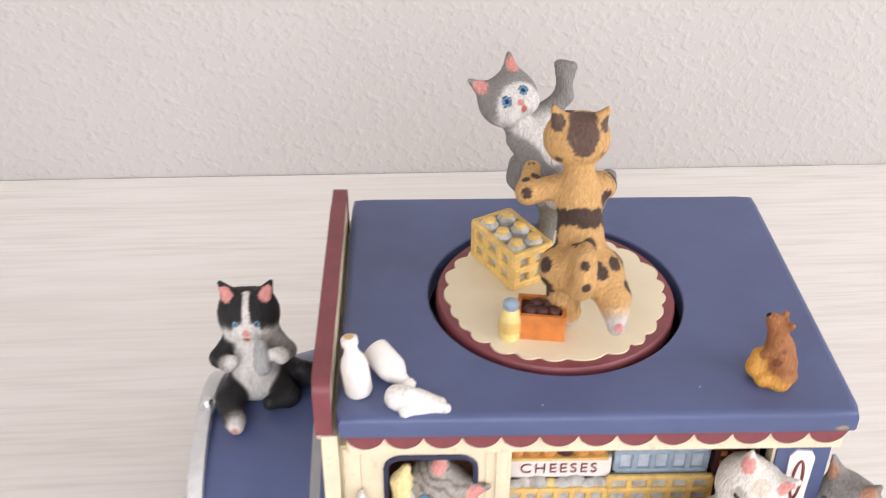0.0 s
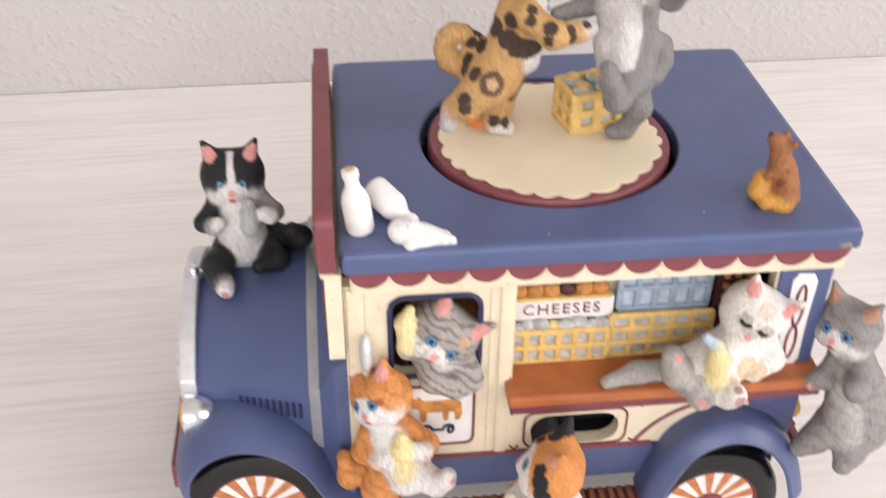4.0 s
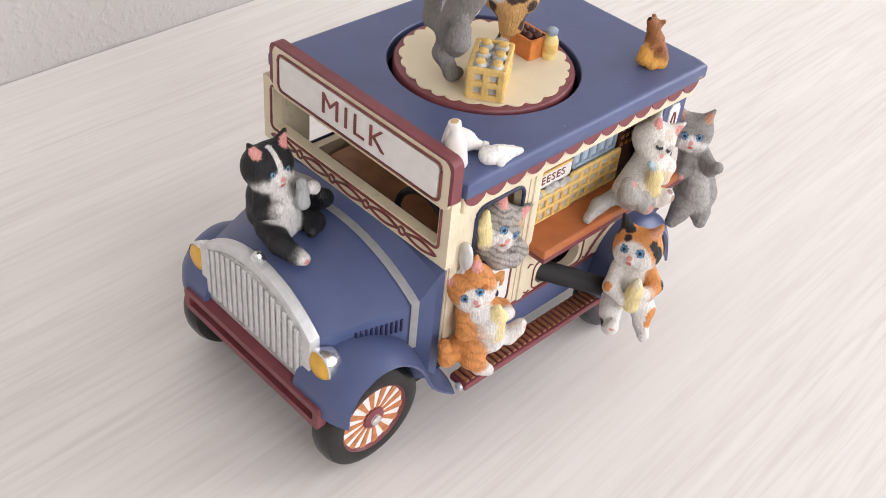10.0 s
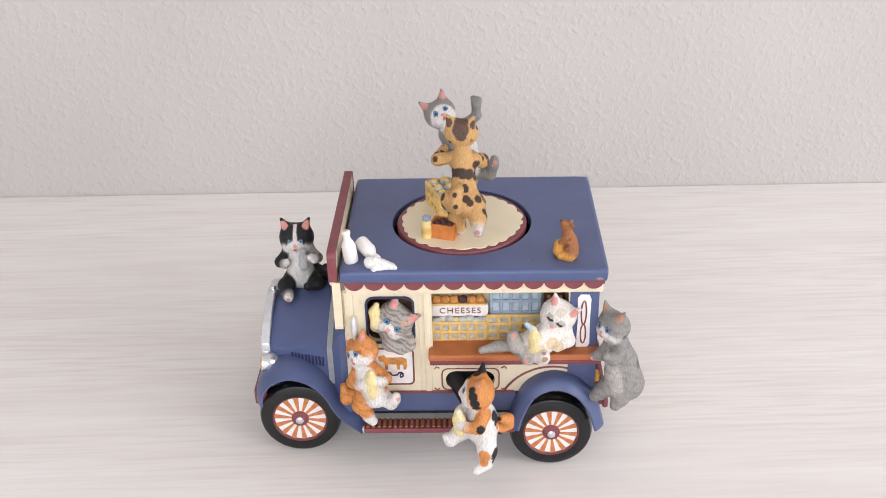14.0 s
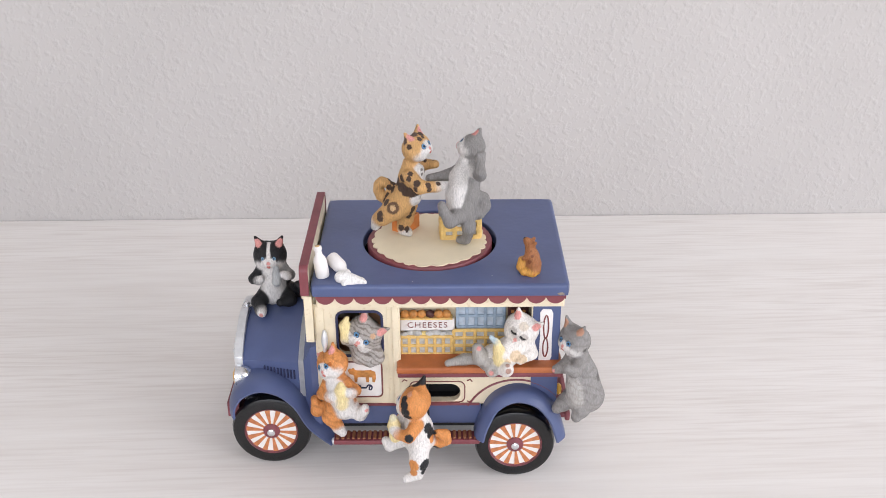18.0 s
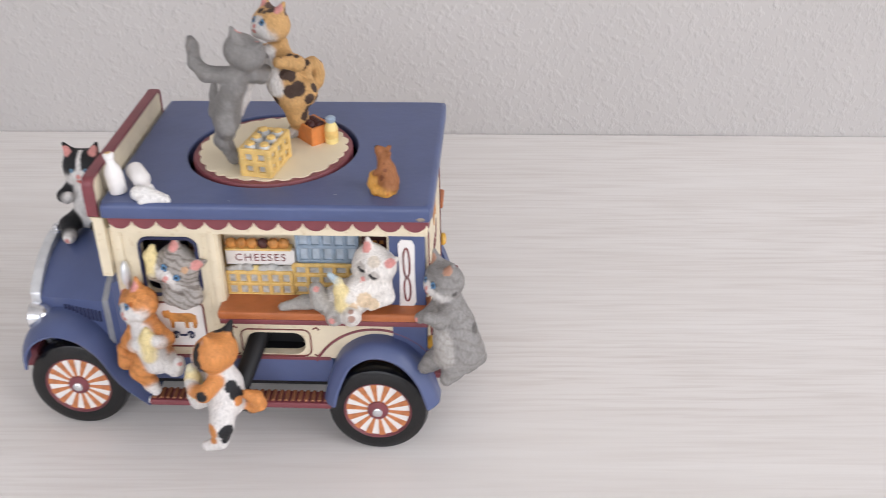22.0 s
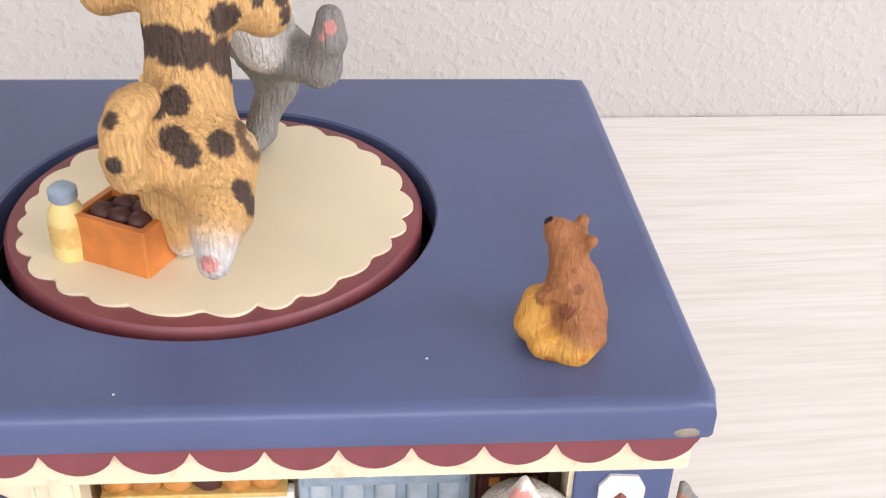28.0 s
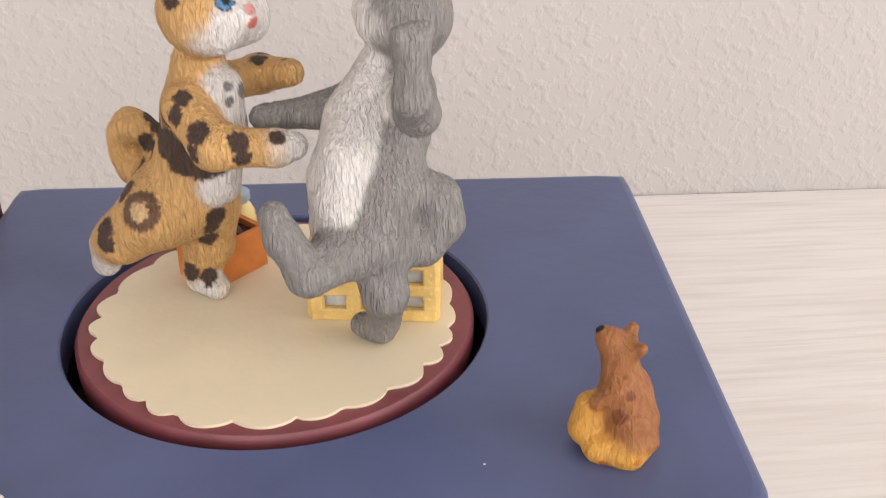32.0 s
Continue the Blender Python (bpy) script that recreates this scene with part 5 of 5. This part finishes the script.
def dance_crate():
    cr = new("bottle_crate", None)
    tagged(cr, "yellow crate of six milk bottles on the turntable", "crate")
    m = pose(-0.01165, 0.0125, 0.1179, 0, 0, -60.3)
    L, D, H = 20.4, 12.0, 11.8
    base = part("crate_floor", rbox(-L / 2 + 0.6, L / 2 - 0.6, -D / 2 + 0.6, D / 2 - 0.6, 0, H - 1.4, 0), GREY, cr, at=m)
    for nx, ax, ln, wd in ((3, "x", L, D), (2, "y", D, L)):
        for s in (-1, 1):
            for k in range(nx + 1):
                c = -ln / 2 + ln * k / nx
                c = max(-ln / 2 + 0.8, min(ln / 2 - 0.8, c))
                q = (c - 1.25, c + 1.25, s * wd / 2 - 0.8, s * wd / 2 + 0.8)
                part("crate_post", rbox(*(q if ax == "x" else (q[2], q[3], q[0], q[1])), 0, H, 0.35, 1), YELLOW, cr, at=m)
            for z in (1.1, H / 2, H - 0.9):
                q = (-ln / 2 - 0.3, ln / 2 + 0.3, s * wd / 2 - 0.75, s * wd / 2 + 1.0)
                part("crate_rail", rbox(*(q if ax == "x" else (q[2], q[3], q[0], q[1])), z - 1.1, z + 1.1, 0.35, 1), YELLOW, cr, at=m)
    for i in range(3):
        for j in range(2):
            x, y = -L / 3 + L / 3 * i, -D / 4 + D / 2 * j
            b = part("bottle_top", lathe([(2.9, H - 2.5), (2.8, H - 0.2), (1.7, H + 0.8), (0, H + 0.9)], 14, "z", (x, y, 0)), GREY, cr, at=m)
            part("cap", lathe([(1.8, H + 0.5), (1.8, H + 1.5), (1.2, H + 1.9), (0, H + 1.9)], 14, "z", (x, y, 0)), YELLOW, b)
    dance_thing(cr)
    bx = new("orange_box", None)
    tagged(bx, "small orange box filled with dark goods on the turntable", "box")
    m = pose(-0.0058, -0.0172, 0.1179, 0, 0, -8)
    part("box_body", holed(rounded(-6.4, 6.4, -4.8, 4.8, 0.3, 1), rounded(-5.4, 5.4, -3.8, 3.8, 0.3, 1), "z", 0, 7.8, 16), ORANGE, bx, at=m)
    part("box_fill", rbox(-5.5, 5.5, -3.9, 3.9, 0.2, 6.6, 0), DARKBROWN, bx, at=m)
    for k in range(5):
        part("dark_lump", lump(50 + k, 2.0, 1.8, 1.6, (-3 + 1.6 * k, -1.6 + 3.1 * (k % 2), 7.2)), DARKBROWN, bx, at=m)
    dance_thing(bx)
    bt = new("milk_bottle", None)
    tagged(bt, "small yellow milk bottle with a pale blue cap on the turntable", "bottle")
    part("bottle_body", lathe([(0, 0), (2.6, 0), (2.8, 0.6), (2.8, 7), (2.2, 8.4), (1.6, 9.4)], 20), PALEYELLOW, bt, at=pose(-0.0142, -0.02, 0.1179))
    part("cap", lathe([(1.7, 9.2), (2.1, 9.8), (2.1, 11.2), (1.4, 11.8), (0, 11.9)], 20), GREYBLUE, bt, "pale blue bottle cap", at=pose(-0.0142, -0.02, 0.1179))
    part("label_band", lathe([(2.86, 2.4), (2.92, 2.6), (2.92, 5.8), (2.86, 6)], 20), YELLOW, bt, at=pose(-0.0142, -0.02, 0.1179))
    dance_thing(bt)


def drawn_in(P, S, k=0.985, by=Vector((0, 0, 0))):
    """Forms and spots scaled about the middle of the turntable's top."""
    mid = Vector((0, 0, 117.4))
    P = [((Vector(p[0]) - mid) * k + mid + by, (Vector(p[1]) - mid) * k + mid + by, p[2] * k, p[3] * k, p[4]) for p in P]
    return P, [((Vector(q[0]) - mid) * k + mid + by, q[1] * k, q[2]) for q in S]


def grey_dancer():
    P, S = head_of((-15.3, 17.1, 168.2), 7.6, (0.3, -0.88, 0.36), (-0.55, 0.28, 0.8), fur=GRY, face=WHT, mask=0.85, ek=0.85)
    P += limb([(-13, 18, 161), (-8.8, 19.6, 153), (-4, 20.2, 145), (-1, 19.5, 138)], [3.7, 4.4, 4.9, 5.6], GRY)
    P += limb([(-11, 14.5, 161), (-6, 13.6, 154), (-1.8, 13.8, 146), (0.8, 14.4, 139.5)], [3.4, 4.6, 5.1, 4.4], WHT)
    P += limb([(-6, 15.2, 158), (0, 16, 151), (2.4, 15.8, 144)], [3.4, 3.7, 3.5], WHT)
    P += limb([(-10, 21.5, 159), (-2.5, 27, 159), (1.6, 28.8, 163), (1.6, 28.8, 169.4)], [3.1, 2.9, 2.4, 2.1], GRY)
    P += limb([(-10, 20, 158), (-4.5, 24, 158.5)], [3.2, 2.6], WHT)
    for d in (-1, 0, 1):
        P += limb([(1.6, 28.8, 169.8), (1.6 + 2.0 * d, 29 - 0.8 * d, 172.2)], [1.5, 1.15], GRY)
    P += limb([(-12.5, 13.5, 157.5), (-8, 5.5, 153), (-2, -1.5, 152.5)], [3.0, 2.6, 2.1], GRY)
    P += limb([(-1.5, 19.5, 136), (-0.2, 22, 129), (-2.6, 20, 122.5)], [4.6, 3.3, 2.6], GRY)
    P += limb([(-2.6, 19, 120.4), (-2.7, 15.6, 119.8)], [2.6, 2.1], GRY)
    P += limb([(4, 17.5, 137), (10.4, 16, 136), (12.8, 14, 142)], [4.6, 3.1, 2.5], GRY)
    P += limb([(12.9, 13.8, 142.4), (13.4, 12.8, 146)], [2.5, 2.2], GRY)
    P += limb([(-3, 21.5, 136), (-7.4, 24.4, 135), (-10, 26, 138.4), (-9.6, 25.6, 142.6), (-7.8, 24.4, 145)], [3.0, 3.0, 3.4, 3.2, 2.5], GRY)
    S += spots_on([(14.2, 10.8, 145.2, 1.2), (12.8, 11.2, 143.4, 0.7)], PNK)
    P, S = drawn_in(P, S, 0.995, Vector((1.4, 1.5, 0.4)))
    ob = statue("grey_dancing_kitten", P, S, "grey and white dancing kitten figure with one paw raised", "figurine", "dancing kittens", m=AXIS, cell=0.42, material=DEEP_FUR)
    DANCE.append(ob)


def calico_dancer():
    P, S = head_of((1.5, -6.4, 170.2), 7.8, (0.05, 0.95, 0.26), (0, -0.26, 0.96), fur=GLD, face=WHT, mask=0.74)
    P += limb([(2.5, -9.5, 161), (3, -9.8, 154), (3.5, -11.8, 146), (4, -14.4, 138)], [4.2, 5.6, 5.6, 7.4], GLD)
    P += limb([(-1.5, -17.5, 138), (5, -18, 137)], [6, 6.4], GLD)
    P += limb([(2.6, -5, 158), (3, -5.4, 151), (3.4, -7.2, 142)], [3.4, 3.6, 3.8], WHT)
    P += limb([(8.2, -7.5, 156.5), (10.5, 0, 152.5), (4.5, 6.5, 151.4)], [3.6, 3.4, 2.6], GLD)
    P += limb([(4.3, 6.8, 151.5), (2.8, 9, 151.8)], [2.6, 2.1], WHT)
    P += limb([(-2.5, -8, 157), (-10.2, -8.6, 155.8), (-8.6, -0.5, 158)], [3.2, 3.0, 2.3], GLD)
    P += limb([(0.5, -13.5, 135), (0.2, -14.5, 127), (1.8, -15.5, 122.6)], [6, 4.2, 3], GLD)
    P += limb([(1.9, -15, 120.6), (2.1, -11.6, 120)], [2.7, 2.3], WHT)
    P += limb([(9, -16.5, 136), (12, -22, 131.5), (12.2, -24.4, 130)], [6.4, 4.2, 3.3], GLD)
    P += limb([(12.4, -25, 129), (12.6, -26.4, 125.6)], [3, 2.4], WHT)
    tail = [(1.4 + 0.2 * q, -25.2 - 4.1 * math.sin(q * 0.68 - 2.0), 142.8 - 5.1 * math.cos(q * 0.68 - 2.0)) for q in range(9)]
    P += limb(tail, [2.8, 2.7, 2.6, 2.5, 2.5, 2.4, 2.4, 2.4, 2.4], GLD)
    back = [(2.2, -9, 176, 3.8), (2.2, -12.5, 174, 4.2), (2.4, -15, 171, 3.4), (2.4, -15.5, 168, 2.4), (9, -10.5, 176, 2.5), (-4.5, -10, 176.5, 2.4), (8.6, -12.7, 167.7, 2.0), (-4, -12, 166, 1.8)]
    side = [(9.6, -11, 155, 2.4), (10.4, -5.6, 159, 1.5), (11.8, -5.7, 156.6, 1.6), (13, -0.6, 155.4, 2.0), (13, -0.6, 152.6, 1.8), (9.8, 4.4, 154, 1.7), (9.6, 4.6, 151.6, 1.5), (5.4, 8, 153.9, 1.3)]
    belt = [(1, -16, 152.6, 2.0), (3.5, -16.5, 152.4, 2.3), (6.5, -15, 151.8, 2.3), (9, -11.5, 149.8, 2.3), (9.2, -8.8, 147.6, 2.4), (8, -6.2, 146.8, 2.4), (7, -3.6, 147, 2.0), (-2, -15.5, 152, 2.2), (-3.4, -12.5, 150.5, 2.2)]
    hind = [(12, -19.7, 140.9, 1.7), (11.4, -20.5, 142.8, 1.4), (4.2, -21.7, 145.8, 1.4), (5, -18.8, 145.6, 1.8), (1.6, -20.4, 147.6, 1.4), (6.2, -22.5, 141.8, 1.7), (8.4, -23, 140, 1.6), (15.6, -21.6, 134.9, 1.6), (16.2, -21.3, 132.6, 1.5), (4.6, -7.2, 136, 1.7), (5.2, -7.8, 133.8, 1.4), (4.6, -9.8, 131, 1.5), (4.8, -14.8, 123.4, 1.5), (3.6, -11.6, 122.6, 1.4), (-6.6, -20, 141, 1.9), (-7.2, -16, 137, 2.0), (-6, -21, 135.5, 1.7), (-4.2, -14.5, 129, 1.7), (-2.8, -8.5, 149, 2.6), (-3.6, -11, 147.6, 2.4), (-3.4, -13, 141.6, 2.8), (-2.6, -9.6, 141, 2.4), (-5, -17, 131.6, 2.0)]
    tail_bands = [(1.8, -22.7, 149, 1.5), (2, -28.4, 138, 1.4), (2, -31, 148, 1.4), (2.4, -26, 137.2, 1.6), (2.8, -32, 142, 1.3)]
    front = [(0.6, -3.4, 175.4, 1.3), (3.6, -3.4, 176, 1.6), (-1.2, -5, 177, 1.8), (9.4, -6.4, 173.4, 1.4), (-8, -6.6, 159.6, 1.5), (-8.8, -1, 158.6, 1.6), (-10.8, -11.2, 157, 1.5), (-10.8, -8, 158.6, 1.3)]
    S += spots_on(back, (0.13, 0.08, 0.06)) + spots_on(side + tail_bands + front, DBR) + spots_on([(x, y, z, 1.22 * r) for x, y, z, r in belt + hind], DBR)
    S += spots_on([(4.2, -1.6, 159.6, 1.1), (4.6, -1.2, 157, 1.2), (1.2, -1.8, 158, 1.3)], (0.22, 0.2, 0.19))
    S += spots_on([(13.9, -14.6, 139.2, 3.4)], (0.16, 0.09, 0.05)) + spots_on([(14.2, -14.6, 139.2, 1.6)], (0.68, 0.46, 0.24))
    S += spots_on([(12.6, -26, 127, 2.0), (2.2, -10.6, 120.4, 1.8)], CRM)
    S += spots_on([(12.8, -28.6, 126.6, 1.4), (12.6, -27.4, 124, 0.9)], PNK)
    P, S = drawn_in(P, S)
    ob = statue("calico_dancing_kitten", P, S, "golden calico dancing kitten figure with dark spots", "figurine", "dancing kittens", m=AXIS, cell=0.42, material=DEEP_FUR)
    DANCE.append(ob)


# ---- the swinging kitten on its black arm ----
PIVOT = BODY @ Matrix.Translation((0.022, -0.012, 0))
SWING = []


def swing_cat():
    arm = tube([(0, 42, 0), (0, 39, 0), (0, 3, 0), (0, 0, 0)], [3.6, 4.0, 3.9, 3.0], 18)
    SWING.append(thing("swing_arm", arm, BLACK, "thick black arm reaching out of the slot in the truck side", "arm", m=PIVOT))
    # in the kitten's own space: it faces -x, its left side is -y
    c = Vector((0, 0, 62.5))
    P, S = head_of(c, 8.7, (-0.86, 0.47, 0.2), (0.2, 0.0, 1), fur=ORG, face=WHT, mask=0.86, ear=(0.62, 0.3, 0.18))
    P += limb([(0.5, 0, 54.5), (1.6, 0, 47), (1.6, 0, 39.5)], [5.4, 7.0, 7.8], WHT)
    P += limb([(0, -5.5, 52.5), (-4.5, -8.6, 48), (-9.2, -5.6, 47.6)], [3.2, 2.9, 2.4], ORG)
    P += limb([(-9.4, -5, 47.8), (-11.2, -3, 48.6)], [2.4, 2.0], WHT)
    P += limb([(0, 5.5, 52.5), (-5.5, 8, 47), (-9.6, 4.4, 44.6)], [3.1, 2.8, 2.2], WHT)
    P += limb([(-10.2, 0, 42.5), (-10.8, 0, 49.5), (-11, 0, 52.2)], [3.1, 2.9, 2.0], MLK)
    P += limb([(-11, 0, 52.6), (-11.1, 0, 54.6)], [1.5, 1.6], (0.74, 0.7, 0.5))
    P += limb([(1.2, -4.6, 38.5), (0.4, -8, 31.5), (-0.4, -8.6, 25.6)], [5.4, 4.6, 3.3], WHT)
    P += limb([(-0.6, -8.6, 24), (-6, -9.2, 22.6)], [2.9, 2.3], WHT)
    P += limb([(0, 4.6, 38.5), (-7.5, 6.4, 35.5), (-12.2, 6.4, 32.6)], [5, 3.9, 3.0], WHT)
    P += limb([(-12.6, 6.4, 32.4), (-14.6, 6.4, 35.6)], [2.8, 2.2], WHT)
    P += limb([(7, 1.5, 38.5), (11.8, 0, 36.2), (15.2, -2, 38.6), (14.6, -3.4, 43), (11.2, -3.4, 44.4)], [3.4, 2.8, 2.6, 2.5, 2.0], ORG)
    # the black ear and brow of its right side, the black bar behind its left eye
    S += spots_on([(4.4, 6.6, 74, 5.6), (1, 4.6, 71.4, 2.8), (-3, 6, 69.6, 2.4), (5, 6, 67, 3.4)], BLK)
    S += spots_on([(-6.4, -4.6, 68.6, 2.2), (-6.2, -6.2, 65.6, 2.4), (-5.6, -7, 62, 2.4), (-4.6, -7, 58.8, 2.2)], BLK)
    S += spots_on([(5.6, -5, 49.4, 2.8), (7, -4.6, 46, 3.0), (-4.6, -10.6, 48.6, 2.3)], BLK) + spots_on([(7.6, -4.4, 42, 2.2)], ORG)
    S += spots_on([(3.6, -12, 31.4, 3.6), (3, -11.6, 27.6, 2.4), (9.6, -1.6, 33.8, 2.6), (-11, 9, 33.4, 2.0)], BLK)
    S += spots_on([(-3.4, -11.6, 31.6, 3.4), (-3.2, -11, 27.8, 2.6), (-7, 9.4, 48, 2.0), (3.6, 8, 37, 3.2)], ORG)
    S += spots_on([(-16, 6.6, 34.8, 1.1), (-15, 6.4, 32.4, 0.8)], PNK)
    SWING.append(statue("calico_kitten", P, S, "white calico kitten figure with a bottle on the swinging arm", "figurine", CATS, m=PIVOT, cell=0.42))


for make in (hood_cat, orange_cat, door_cat, shelf_cat, rear_cat, mouse, roof_bottles, dance_crate, grey_dancer, calico_dancer, swing_cat):
    make()
TURNTABLE = turntable()


SWING_ROWS = [(0, -18), (2, -15), (4, -11), (5.5, -9), (6.5, -7), (7.2, -3), (8, 6), (9, 17), (10, 25), (10.8, 25.5), (12, 20), (13, 15), (14.5, 2.5), (16, -4), (17.5, -9.5), (19, -12.5), (21.5, -18.5), (23.2, -21.5), (24, -21.5), (25.5, -18), (28, -13.5), (30, -9.5), (32, -5)]


def motions():
    """The turntable goes round once in 13.6 s; the arm swings to and fro in twice that time."""
    times = [2.0 * k for k in range(17)]
    for ob in DANCE:
        walk(ob, [(t, AXIS @ pose(0, 0, 0, 0, 0, -TURN_RATE * t)) for t in times])
    walk(TURNTABLE, [(t, Matrix.Translation((0.0202, 0.0104, 0)) @ pose(0, 0, 0, 0, 0, -TURN_RATE * t)) for t in times])
    # the kitten is fixed to the arm's head and turns with it
    walk(SWING[1], [(t, PIVOT @ pose(0, 0, 0, 0, 0, a) @ pose(0, -0.0495, 0, 0, 0, 20)) for t, a in SWING_ROWS])
    rows = []
    for t, a in SWING_ROWS:
        # the arm turns in the slot and follows the kitten
        root = Vector((15.5, -33.5, 50.4))
        tip = Vector((22, -12, 0)) + Matrix.Rotation(radians(a), 3, "Z") @ Vector((2.5, -44, 37))
        m = (tip - root).to_track_quat("-Y", "Z").to_matrix().to_4x4()
        m.translation = tip * MM
        rows.append((t, BODY @ m))
    walk(SWING[0], rows)


motions()
